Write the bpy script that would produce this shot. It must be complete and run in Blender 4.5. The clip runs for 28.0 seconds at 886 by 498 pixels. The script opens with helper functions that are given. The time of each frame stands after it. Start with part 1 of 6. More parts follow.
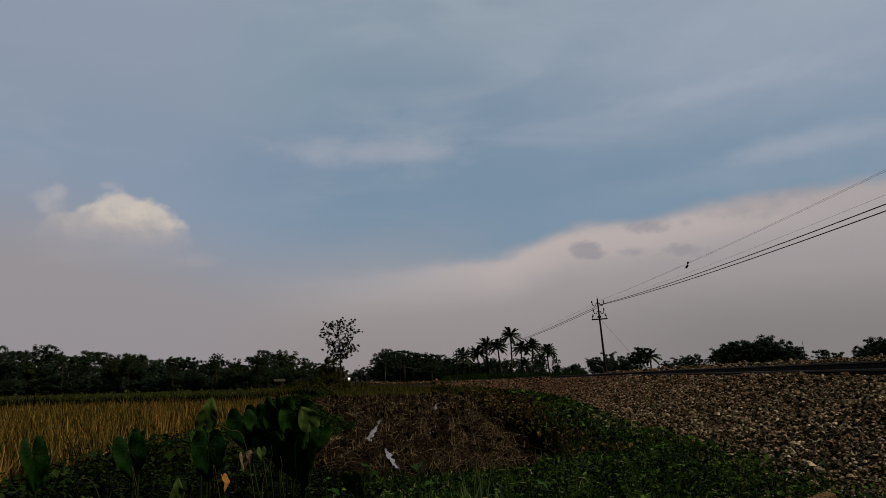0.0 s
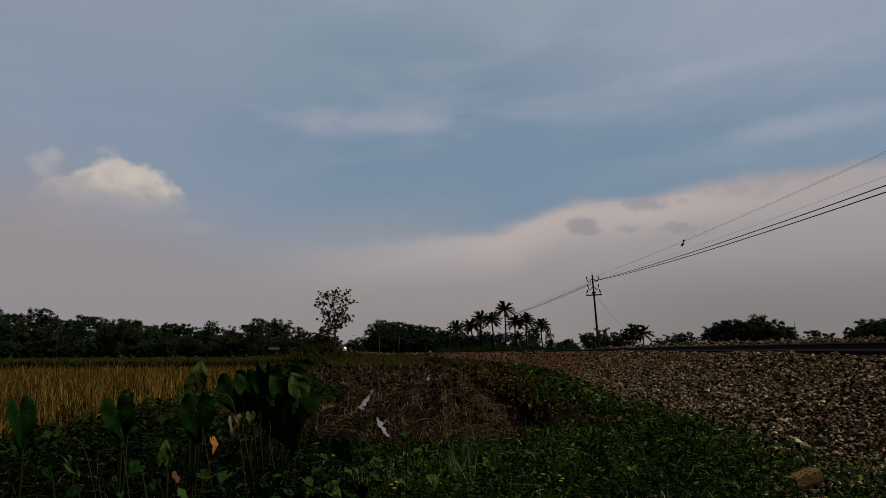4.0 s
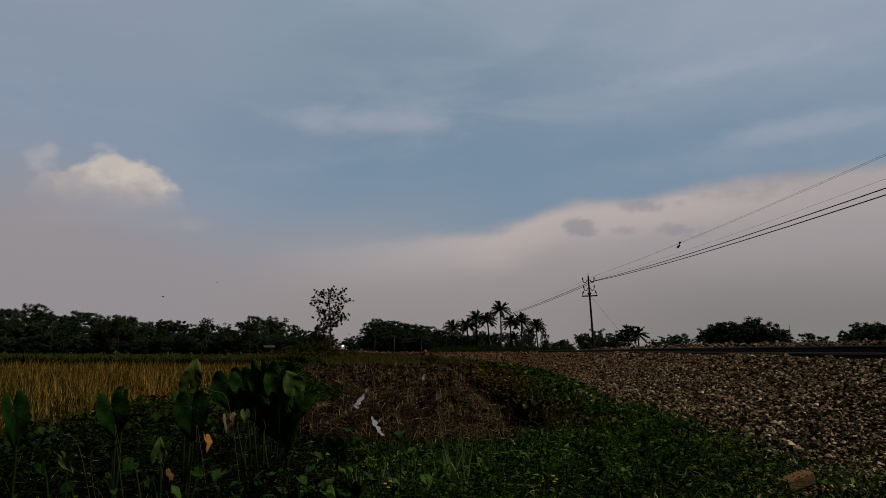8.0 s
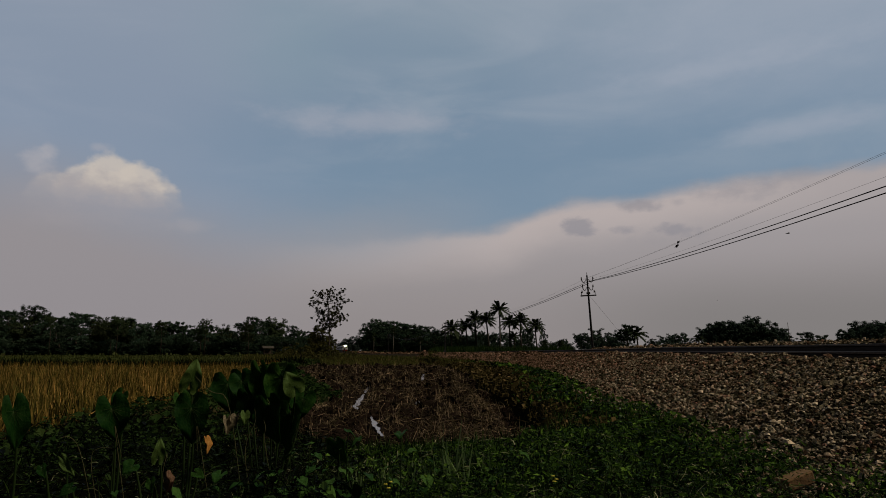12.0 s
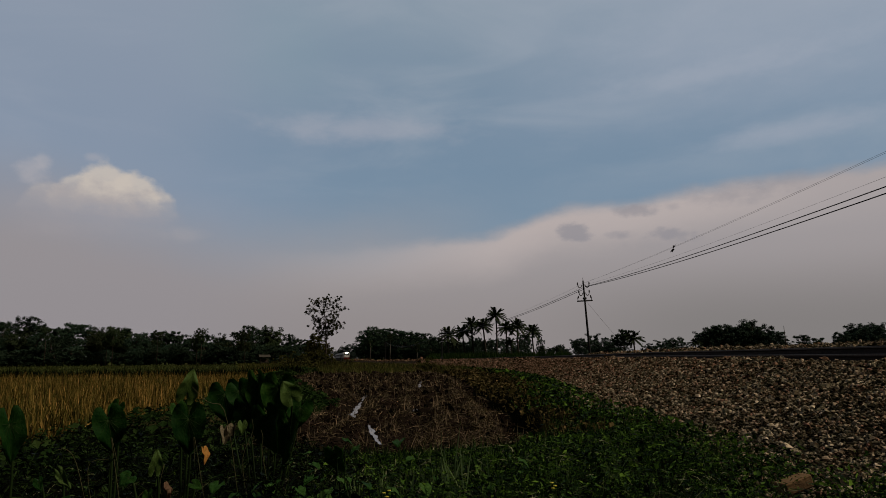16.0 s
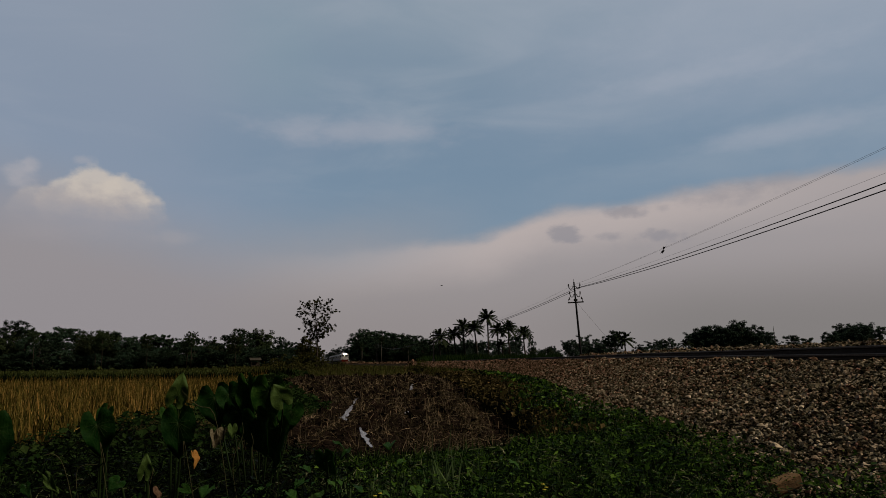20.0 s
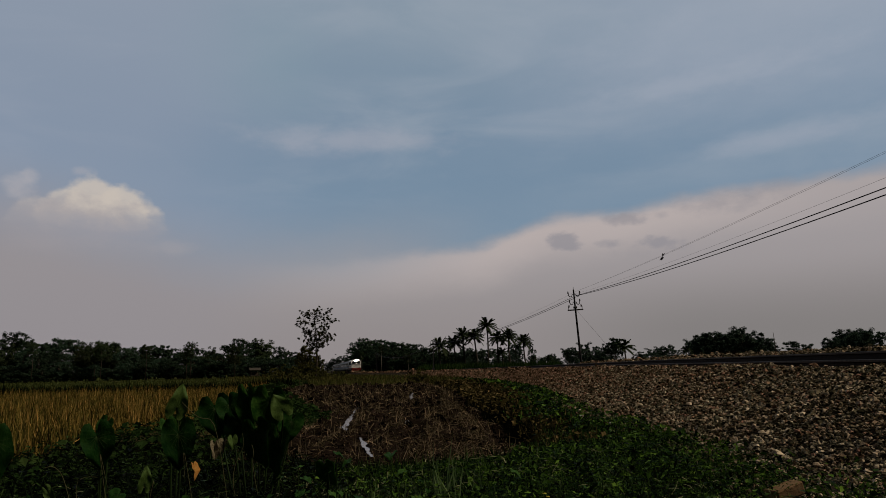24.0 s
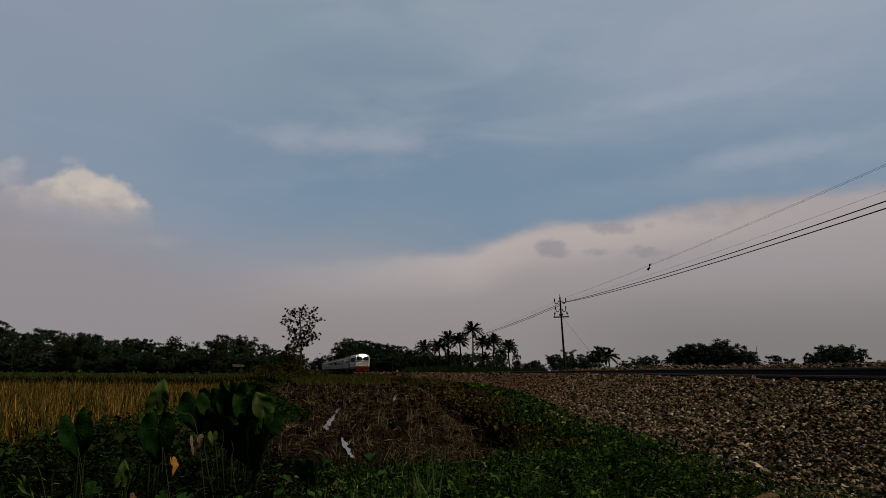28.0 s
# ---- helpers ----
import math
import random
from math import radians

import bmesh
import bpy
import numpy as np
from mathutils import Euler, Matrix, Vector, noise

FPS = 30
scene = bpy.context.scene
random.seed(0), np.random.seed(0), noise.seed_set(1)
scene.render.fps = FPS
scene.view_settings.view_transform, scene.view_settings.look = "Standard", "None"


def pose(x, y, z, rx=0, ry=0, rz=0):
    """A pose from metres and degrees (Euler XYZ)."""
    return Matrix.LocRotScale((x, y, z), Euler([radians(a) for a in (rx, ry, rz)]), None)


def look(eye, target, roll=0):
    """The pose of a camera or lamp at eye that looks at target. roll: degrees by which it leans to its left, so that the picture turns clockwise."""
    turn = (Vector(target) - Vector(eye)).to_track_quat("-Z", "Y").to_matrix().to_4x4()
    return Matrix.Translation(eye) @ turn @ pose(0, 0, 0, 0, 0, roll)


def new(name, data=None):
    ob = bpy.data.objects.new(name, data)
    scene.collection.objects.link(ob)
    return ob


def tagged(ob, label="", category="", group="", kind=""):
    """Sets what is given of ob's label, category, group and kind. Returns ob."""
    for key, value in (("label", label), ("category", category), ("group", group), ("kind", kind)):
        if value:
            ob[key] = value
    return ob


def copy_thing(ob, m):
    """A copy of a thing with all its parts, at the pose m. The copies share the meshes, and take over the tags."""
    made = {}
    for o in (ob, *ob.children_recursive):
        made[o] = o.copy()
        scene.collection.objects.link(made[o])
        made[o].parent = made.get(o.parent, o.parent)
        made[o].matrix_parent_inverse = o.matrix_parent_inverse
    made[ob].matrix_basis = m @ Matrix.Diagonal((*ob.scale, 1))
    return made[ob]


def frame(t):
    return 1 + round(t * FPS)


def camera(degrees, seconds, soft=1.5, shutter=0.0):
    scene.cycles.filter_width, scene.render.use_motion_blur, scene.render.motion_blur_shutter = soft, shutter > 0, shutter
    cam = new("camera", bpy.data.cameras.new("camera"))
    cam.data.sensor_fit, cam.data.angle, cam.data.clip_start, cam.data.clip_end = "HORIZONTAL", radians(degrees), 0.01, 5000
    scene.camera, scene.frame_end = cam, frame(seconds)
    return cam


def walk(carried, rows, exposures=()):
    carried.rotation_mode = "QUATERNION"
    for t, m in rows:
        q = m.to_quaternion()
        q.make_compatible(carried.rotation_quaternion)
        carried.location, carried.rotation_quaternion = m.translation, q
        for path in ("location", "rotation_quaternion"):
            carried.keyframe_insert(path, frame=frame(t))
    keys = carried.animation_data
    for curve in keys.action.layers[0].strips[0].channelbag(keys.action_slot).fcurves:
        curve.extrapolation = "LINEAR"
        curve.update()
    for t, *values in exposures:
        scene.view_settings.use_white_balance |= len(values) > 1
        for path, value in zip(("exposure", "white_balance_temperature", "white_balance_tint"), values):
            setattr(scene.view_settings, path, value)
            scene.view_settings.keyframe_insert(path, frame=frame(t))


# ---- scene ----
cam = camera(64.0, 28.0, soft=0.6)
EYE = 1.4
PATH = [
    (0, pose(-0.008, -0.020, 1.408, 100.39, 1.39, 9.30)),
    (0.1, pose(-0.010, -0.021, 1.408, 99.85, 1.24, 10.47)),
    (0.2, pose(-0.012, -0.023, 1.408, 98.91, 1.10, 10.84)),
    (0.3, pose(-0.014, -0.025, 1.407, 98.50, 0.95, 10.87)),
    (0.5, pose(-0.018, -0.028, 1.407, 98.61, 0.66, 11.13)),
    (1, pose(-0.025, -0.034, 1.402, 98.19, -0.26, 10.61)),
    (1.25, pose(-0.024, -0.023, 1.404, 96.83, -0.37, 10.13)),
    (1.5, pose(-0.023, -0.011, 1.406, 97.25, -0.47, 9.55)),
    (2, pose(-0.026, -0.033, 1.405, 97.98, -0.73, 8.87)),
    (2.5, pose(-0.028, -0.028, 1.406, 98.31, -0.13, 8.51)),
    (3, pose(0.011, 0.008, 1.398, 98.87, 0.80, 8.22)),
    (3.5, pose(0.005, 0.009, 1.393, 98.21, 0.59, 8.69)),
    (5.5, pose(-0.000, 0.012, 1.394, 98.16, -0.84, 8.14)),
    (6, pose(0.001, 0.010, 1.393, 98.11, -0.56, 8.23)),
    (6.5, pose(0.002, 0.007, 1.393, 98.11, -0.41, 8.21)),
    (7, pose(0.002, 0.010, 1.395, 98.11, -0.37, 8.17)),
    (7.5, pose(0.003, 0.006, 1.397, 98.14, -0.34, 8.15)),
    (8, pose(0.003, 0.006, 1.395, 98.14, -0.40, 8.43)),
    (8.5, pose(0.001, 0.006, 1.394, 97.93, -0.46, 8.33)),
    (9, pose(-0.000, 0.009, 1.394, 97.94, -0.30, 8.45)),
    (9.5, pose(0.000, 0.008, 1.393, 97.94, -0.03, 8.62)),
    (10, pose(0.000, 0.008, 1.395, 97.95, 0.04, 8.50)),
    (10.5, pose(-0.000, 0.009, 1.393, 97.87, -0.03, 8.50)),
    (11, pose(-0.003, 0.010, 1.393, 97.87, -0.04, 8.47)),
    (11.5, pose(0.000, 0.007, 1.394, 97.97, 0.01, 8.50)),
    (12, pose(-0.000, 0.001, 1.397, 98.15, -0.19, 8.35)),
    (12.5, pose(0.001, 0.002, 1.398, 98.40, -0.00, 8.26)),
    (14.5, pose(-0.001, -0.006, 1.405, 98.87, 0.06, 8.07)),
    (15, pose(0.001, -0.006, 1.403, 98.92, 0.12, 7.99)),
    (15.5, pose(0.002, -0.003, 1.402, 98.85, 0.42, 8.08)),
    (16, pose(-0.001, -0.001, 1.400, 98.69, 0.42, 8.11)),
    (16.5, pose(0.001, -0.003, 1.399, 98.62, 0.56, 8.04)),
    (17, pose(-0.001, -0.003, 1.401, 98.83, 0.61, 7.92)),
    (17.5, pose(0.001, -0.004, 1.403, 98.99, 0.55, 7.83)),
    (18, pose(0.000, -0.004, 1.402, 99.01, 0.55, 7.77)),
    (18.5, pose(0.002, 0.001, 1.402, 98.99, 0.52, 7.71)),
    (19, pose(0.001, -0.004, 1.401, 98.86, 0.67, 7.73)),
    (19.5, pose(0.001, -0.000, 1.399, 98.78, 0.71, 7.66)),
    (20, pose(0.002, 0.000, 1.400, 98.85, 0.73, 7.43)),
    (20.5, pose(0.001, -0.002, 1.401, 99.02, 0.68, 7.45)),
    (21, pose(0.001, -0.003, 1.403, 99.11, 0.76, 7.45)),
    (21.5, pose(-0.002, -0.004, 1.402, 99.13, 0.98, 7.56)),
    (23.5, pose(0.001, -0.007, 1.405, 99.78, 1.09, 7.20)),
    (24, pose(0.001, -0.003, 1.403, 99.53, 1.14, 7.43)),
    (24.5, pose(0.002, -0.009, 1.404, 99.43, 1.26, 7.52)),
    (25, pose(0.001, -0.010, 1.407, 99.72, 1.37, 7.42)),
    (25.5, pose(0.003, -0.009, 1.406, 99.86, 1.33, 7.15)),
    (26, pose(0.002, -0.009, 1.405, 99.87, 1.30, 7.14)),
    (26.5, pose(0.002, -0.006, 1.406, 99.67, 1.13, 6.98)),
    (27, pose(0.005, -0.006, 1.406, 99.67, 0.71, 6.78)),
    (27.5, pose(0.003, -0.005, 1.403, 99.81, 0.09, 6.55)),
    (28, pose(0.004, -0.004, 1.402, 99.76, -0.66, 6.17)),
]

walk(cam, PATH, [(0.0, 0.05), (0.6, 0.0), (1.5, 0.0), (26.0, 0.0), (28.0, -0.02)])

# ---- light ----
world = bpy.data.worlds.new("evening_sky")
scene.world = world
world.use_nodes = True
WN = world.node_tree
WN.nodes.clear()


def wm(op, a, b=None, c=None, clamp=False):
    n = WN.nodes.new("ShaderNodeMath")
    n.operation, n.use_clamp = op, clamp
    for i, v in enumerate((a, b, c)):
        if v is None:
            continue
        if isinstance(v, (int, float)):
            n.inputs[i].default_value = v
        else:
            WN.links.new(v, n.inputs[i])
    return n.outputs[0]


def wmix(fac, a, b):
    n = WN.nodes.new("ShaderNodeMix")
    n.data_type = "RGBA"
    for sock, v in ((n.inputs[0], fac), (n.inputs[6], a), (n.inputs[7], b)):
        if isinstance(v, (int, float)):
            sock.default_value = v
        elif isinstance(v, tuple):
            sock.default_value = (*v, 1)
        else:
            WN.links.new(v, sock)
    return n.outputs[2]


def wstep(v, lo, hi):
    n = WN.nodes.new("ShaderNodeMapRange")
    n.interpolation_type = "SMOOTHSTEP"
    n.inputs["From Min"].default_value, n.inputs["From Max"].default_value = lo, hi
    WN.links.new(v, n.inputs["Value"])
    return n.outputs["Result"]


def wnoise(vec, scale, detail=5, rough=0.55, distort=0.0):
    n = WN.nodes.new("ShaderNodeTexNoise")
    n.inputs["Scale"].default_value, n.inputs["Detail"].default_value = scale, detail
    n.inputs["Roughness"].default_value, n.inputs["Distortion"].default_value = rough, distort
    WN.links.new(vec, n.inputs["Vector"])
    return n.outputs["Fac"]


def build_sky():
    tc = WN.nodes.new("ShaderNodeTexCoord")
    sep = WN.nodes.new("ShaderNodeSeparateXYZ")
    WN.links.new(tc.outputs["Generated"], sep.inputs[0])
    # azimuth and elevation in degrees, azimuth clockwise from +y
    az = wm("MULTIPLY", wm("ARCTAN2", sep.outputs[0], sep.outputs[1]), 57.29578)
    el = wm("MULTIPLY", wm("ARCSINE", sep.outputs[2]), 57.29578)

    def plane(kx, ky, ox=0.0):
        c = WN.nodes.new("ShaderNodeCombineXYZ")
        WN.links.new(wm("MULTIPLY", az, kx), c.inputs[0])
        WN.links.new(wm("MULTIPLY", el, ky), c.inputs[1])
        c.inputs[2].default_value = ox
        return c.outputs[0]

    billow = wm("SUBTRACT", wnoise(plane(0.10, 0.22), 2.2, 6, 0.6), 0.5)
    streak = wnoise(plane(0.045, 0.16, 3.1), 1.0, 5, 0.55, 0.6)
    soft = wm("SUBTRACT", wnoise(plane(0.05, 0.09, 7.7), 1.6, 3, 0.5), 0.5)
    ragged = wm("SUBTRACT", wnoise(plane(0.45, 0.85, 1.3), 1.0, 6, 0.65), 0.5)
    puff = wm("SUBTRACT", wnoise(plane(0.8, 1.1, 5.9), 1.0, 4, 0.55), 0.5)

    def blob(u, v, a, b, rag, lo=0.0, hi=1.0, tilt=0.0):
        du, dv = wm("SUBTRACT", az, u), wm("SUBTRACT", el, v)
        dv = wm("SUBTRACT", dv, wm("MULTIPLY", du, tilt)) if tilt else dv
        r = wm("SQRT", wm("ADD", wm("POWER", wm("DIVIDE", wm("ABSOLUTE", du), a), 2.0), wm("POWER", wm("DIVIDE", wm("ABSOLUTE", dv), b), 2.0)))
        k = wm("ADD", wm("SUBTRACT", 1.0, r), wm("MULTIPLY", rag[0], rag[1]))
        return wstep(k, lo, hi)

    sky = WN.nodes.new("ShaderNodeTexSky")
    sky.sky_type, sky.sun_disc = "NISHITA", False
    sky.sun_elevation, sky.sun_rotation = radians(50), radians(97)
    sky.air_density, sky.dust_density = 1.0, 2.0
    clear = WN.nodes.new("ShaderNodeVectorMath")
    clear.operation = "SCALE"
    WN.links.new(sky.outputs[0], clear.inputs[0])
    clear.inputs["Scale"].default_value = 0.08

    # thin high veil over clear sky
    blue = wmix(0.8, clear.outputs[0], (0.185, 0.268, 0.360))
    high = wmix(wstep(el, 15.0, 32.0), blue, (0.24, 0.305, 0.376))
    veil = wm("MULTIPLY", wstep(streak, 0.40, 0.72), wstep(el, 9.0, 17.0))
    c = wmix(wm("MULTIPLY", veil, 0.45), high, (0.335, 0.380, 0.442))
    # even veil over the railway side, clearer and greener sky over the field
    even = wm("MULTIPLY", wstep(wm("ADD", az, wm("MULTIPLY", soft, 16.0)), -8.0, 14.0), wstep(wm("ADD", el, wm("MULTIPLY", billow, 4.0)), 14.5, 22.0))
    c = wmix(wm("MULTIPLY", even, 0.55), c, (0.315, 0.362, 0.445))
    c = wmix(wm("MULTIPLY", blob(-22.0, 24.0, 9.0, 8.0, (soft, 1.2), 0.0, 1.0), 0.5), c, (0.205, 0.300, 0.360))
    # greyer corner
    c = wmix(wm("MULTIPLY", wstep(wm("ADD", wm("MULTIPLY", az, -1.0), wm("MULTIPLY", soft, 20.0)), 10.0, 34.0), 0.45), c, (0.30, 0.328, 0.415))
    # white streak
    c = wmix(wm("MULTIPLY", blob(-15.0, 18.3, 12.5, 1.7, (billow, 1.5), 0.0, 1.0, 0.0), 0.5), c, (0.385, 0.395, 0.45))
    c = wmix(wm("MULTIPLY", blob(14.0, 21.0, 15.0, 1.4, (billow, 1.4), 0.0, 1.0, 0.07), 0.26), c, (0.38, 0.41, 0.48))
    c = wmix(wm("MULTIPLY", blob(20.0, 16.2, 9.0, 1.2, (billow, 1.4), 0.0, 1.0, 0.05), 0.30), c, (0.39, 0.41, 0.48))
    c = wmix(wm("MULTIPLY", blob(20.0, 24.5, 24.0, 5.0, (billow, 1.5), 0.0, 1.0, 0.05), 0.22), c, (0.385, 0.415, 0.485))
    # low bank of rosy haze with a rising upper edge
    edge = wm("ADD", wm("MULTIPLY", wstep(az, -24.0, -4.0), 1.5), 8.4)
    edge = wm("ADD", edge, wm("ADD", wm("MULTIPLY", wstep(az, -5.5, 2.5), 2.1), wm("MULTIPLY", wstep(az, 4.0, 16.0), 1.1)))
    edge = wm("ADD", edge, wm("MULTIPLY", wstep(az, -24.0, -40.0), 3.0))
    over = wm("SUBTRACT", wm("ADD", edge, wm("ADD", wm("MULTIPLY", billow, 1.3), wm("MULTIPLY", soft, 0.9))), el)
    crisp = wstep(az, -16.0, 0.0)
    bank = wm("ADD", wm("MULTIPLY", wstep(over, -0.5, 1.0), crisp), wm("MULTIPLY", wstep(over, -5.0, 4.0), wm("SUBTRACT", 1.0, crisp)))
    low = wmix(wstep(el, 1.0, 10.5), (0.281, 0.250, 0.247), (0.347, 0.315, 0.318))
    low = wmix(wm("MULTIPLY", wm("MULTIPLY", wstep(az, -4.0, 14.0), wm("SUBTRACT", 1.0, wstep(el, 2.0, 8.0))), 0.80), low, (0.208, 0.192, 0.184))
    low = wmix(wm("MULTIPLY", wstep(az, -15.0, -30.0), 0.8), low, (0.288, 0.264, 0.276))
    rim = wm("MULTIPLY", wm("MULTIPLY", wstep(over, -0.5, 0.9), wm("SUBTRACT", 1.0, wstep(over, 0.9, 4.8))), wm("MULTIPLY", wstep(az, -26.0, -1.0), wm("SUBTRACT", 1.0, wm("MULTIPLY", wstep(az, 10.0, 24.0), 0.6))))
    low = wmix(wm("MULTIPLY", rim, 0.8), low, (0.50, 0.43, 0.41))
    c = wmix(wm("MULTIPLY", bank, 0.95), c, low)
    # small grey clouds before the bank
    flat = wm("ADD", wm("MULTIPLY", ragged, 0.8), wm("MULTIPLY", puff, 0.5))
    for u, v, a, b, k, hi in ((2.5, 9.7, 1.5, 0.95, 0.75, 0.45), (7.4, 11.3, 2.0, 0.6, 0.65, 0.6), (6.3, 9.4, 1.3, 0.42, 0.6, 0.6), (9.9, 9.25, 2.0, 0.65, 0.7, 0.55), (10.3, 11.4, 0.8, 0.45, 0.35, 0.8), (14.3, 12.0, 4.2, 1.1, 0.5, 0.9), (8.8, 8.6, 3.5, 0.9, 0.22, 1.0), (18.5, 12.6, 3.5, 0.9, 0.3, 1.0)):
        c = wmix(wm("MULTIPLY", blob(u, v, a, b, (flat, 2.3), -0.1, hi + 0.25), k), c, (0.268, 0.258, 0.285))
    # sunlit heap of cloud: crisp lobed top, base lost in haze
    top = wm("ADD", wm("MULTIPLY", billow, 0.5), wm("MULTIPLY", puff, 0.9))
    base = wstep(wm("ADD", el, wm("ADD", wm("MULTIPLY", billow, 1.6), wm("MULTIPLY", puff, 0.7))), 10.2, 12.3)
    c = wmix(wm("MULTIPLY", blob(-34.0, 10.8, 7.5, 3.0, (billow, 1.0), 0.0, 1.0), 0.5), c, (0.350, 0.325, 0.345))
    for u, v, a, b, k in ((-38.9, 13.2, 1.3, 1.2, 0.5), (-38.2, 13.9, 0.8, 0.7, 0.4), (-34.9, 14.6, 1.0, 0.5, 0.35)):
        c = wmix(wm("MULTIPLY", blob(u, v, a, b, (top, 1.3), 0.0, 0.9), k), c, (0.43, 0.41, 0.43))
    for u, v, a, b, k in ((-37.2, 10.8, 2.5, 1.9, 0.5), (-35.4, 11.1, 2.6, 2.5, 0.7), (-34.0, 11.0, 2.6, 3.6, 0.85), (-32.3, 11.0, 2.5, 3.0, 0.85), (-30.7, 10.8, 2.0, 2.3, 0.7)):
        m = wm("MULTIPLY", blob(u, v, a, b, (top, 0.40), 0.0, 0.24), base)
        glow = wmix(wstep(wm("ADD", wm("ADD", el, wm("MULTIPLY", puff, 3.0)), wm("MULTIPLY", az, 0.10)), 7.7, 10.0), (0.395, 0.362, 0.362), (0.56, 0.50, 0.445))
        c = wmix(wm("MULTIPLY", m, k), c, glow)
    c = wmix(wm("MULTIPLY", blob(-28.3, 9.4, 2.2, 0.9, (top, 1.0), 0.0, 1.0), 0.3), c, (0.385, 0.355, 0.365))
    # added dimming of the unseen sky overhead and behind, to cut fill light
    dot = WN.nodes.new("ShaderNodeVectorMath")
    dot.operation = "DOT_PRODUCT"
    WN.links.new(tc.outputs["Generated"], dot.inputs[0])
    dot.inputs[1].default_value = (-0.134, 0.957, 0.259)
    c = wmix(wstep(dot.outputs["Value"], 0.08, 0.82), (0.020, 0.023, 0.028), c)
    bg = WN.nodes.new("ShaderNodeBackground")
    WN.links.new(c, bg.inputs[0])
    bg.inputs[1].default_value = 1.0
    out = WN.nodes.new("ShaderNodeOutputWorld")
    WN.links.new(bg.outputs[0], out.inputs[0])


build_sky()
sun_data = bpy.data.lights.new("sun", "SUN")
sun_data.energy, sun_data.angle, sun_data.color = 2.15, radians(10), (1.0, 0.87, 0.67)
sun = new("sun", sun_data)
sun.matrix_world = look((32, -4, 38), (0, 0, 0))

# ---- materials ----


def material(name, c1, c2, scale=6.0, rough=0.8, bump=0.0, bscale=None, metal=0.0, island=0.0, objrand=0.0, c3=None, spec=0.06, trans=0.0, emit=None, each=0.0, skew=1.0):
    m = bpy.data.materials.new(name)
    m.use_nodes = True
    nt = m.node_tree
    b = nt.nodes["Principled BSDF"]
    b.inputs["Roughness"].default_value, b.inputs["Metallic"].default_value = rough, metal
    b.inputs["Specular IOR Level"].default_value = spec
    tc = nt.nodes.new("ShaderNodeTexCoord")

    def noise_at(sc, det=4):
        n = nt.nodes.new("ShaderNodeTexNoise")
        n.inputs["Scale"].default_value, n.inputs["Detail"].default_value = sc, det
        nt.links.new(tc.outputs["Object"], n.inputs["Vector"])
        return n.outputs["Fac"]

    def step(v, lo, hi):
        r = nt.nodes.new("ShaderNodeMapRange")
        r.inputs["From Min"].default_value, r.inputs["From Max"].default_value = lo, hi
        nt.links.new(v, r.inputs["Value"])
        return r.outputs["Result"]

    def mix(f, a, c):
        n = nt.nodes.new("ShaderNodeMix")
        n.data_type = "RGBA"
        for sock, v in ((n.inputs[0], f), (n.inputs[6], a), (n.inputs[7], c)):
            if isinstance(v, (int, float)):
                sock.default_value = v
            elif isinstance(v, tuple):
                sock.default_value = (*v, 1)
            else:
                nt.links.new(v, sock)
        return n.outputs[2]

    col = mix(step(noise_at(scale), 0.32, 0.68), c1, c2)
    if c3:
        col = mix(step(noise_at(scale * 0.17, 3), 0.45, 0.65), col, c3)
    if island or objrand:
        if island:
            g = nt.nodes.new("ShaderNodeNewGeometry")
            v = g.outputs["Random Per Island"]
        else:
            g = nt.nodes.new("ShaderNodeObjectInfo")
            v = g.outputs["Random"]
        hsv = nt.nodes.new("ShaderNodeHueSaturation")
        r = nt.nodes.new("ShaderNodeMapRange")
        k = island or objrand
        r.inputs["To Min"].default_value, r.inputs["To Max"].default_value = 1 - k, 1 + k * skew
        pw = nt.nodes.new("ShaderNodeMath")
        pw.operation = "POWER"
        nt.links.new(v, pw.inputs[0])
        pw.inputs[1].default_value = skew
        nt.links.new(pw.outputs[0], r.inputs["Value"])
        nt.links.new(r.outputs["Result"], hsv.inputs["Value"])
        r2 = nt.nodes.new("ShaderNodeMapRange")
        r2.inputs["To Min"].default_value, r2.inputs["To Max"].default_value = 0.5 + 0.03 * k, 0.5 - 0.03 * k
        nt.links.new(v, r2.inputs["Value"])
        nt.links.new(r2.outputs["Result"], hsv.inputs["Hue"])
        nt.links.new(col, hsv.inputs["Color"])
        col = hsv.outputs["Color"]
    if each:
        g = nt.nodes.new("ShaderNodeObjectInfo")
        hsv = nt.nodes.new("ShaderNodeHueSaturation")
        for sock, lo, hi in (("Value", 1 - each, 1 + each), ("Hue", 0.5 - 0.06 * each, 0.5 + 0.03 * each)):
            r = nt.nodes.new("ShaderNodeMapRange")
            r.inputs["To Min"].default_value, r.inputs["To Max"].default_value = lo, hi
            nt.links.new(g.outputs["Random"], r.inputs["Value"])
            nt.links.new(r.outputs["Result"], hsv.inputs[sock])
        nt.links.new(col, hsv.inputs["Color"])
        col = hsv.outputs["Color"]
    nt.links.new(col, b.inputs["Base Color"])
    if bump:
        bp = nt.nodes.new("ShaderNodeBump")
        bp.inputs["Strength"].default_value, bp.inputs["Distance"].default_value = 1.0, bump
        nt.links.new(noise_at(bscale or scale * 3), bp.inputs["Height"])
        nt.links.new(bp.outputs[0], b.inputs["Normal"])
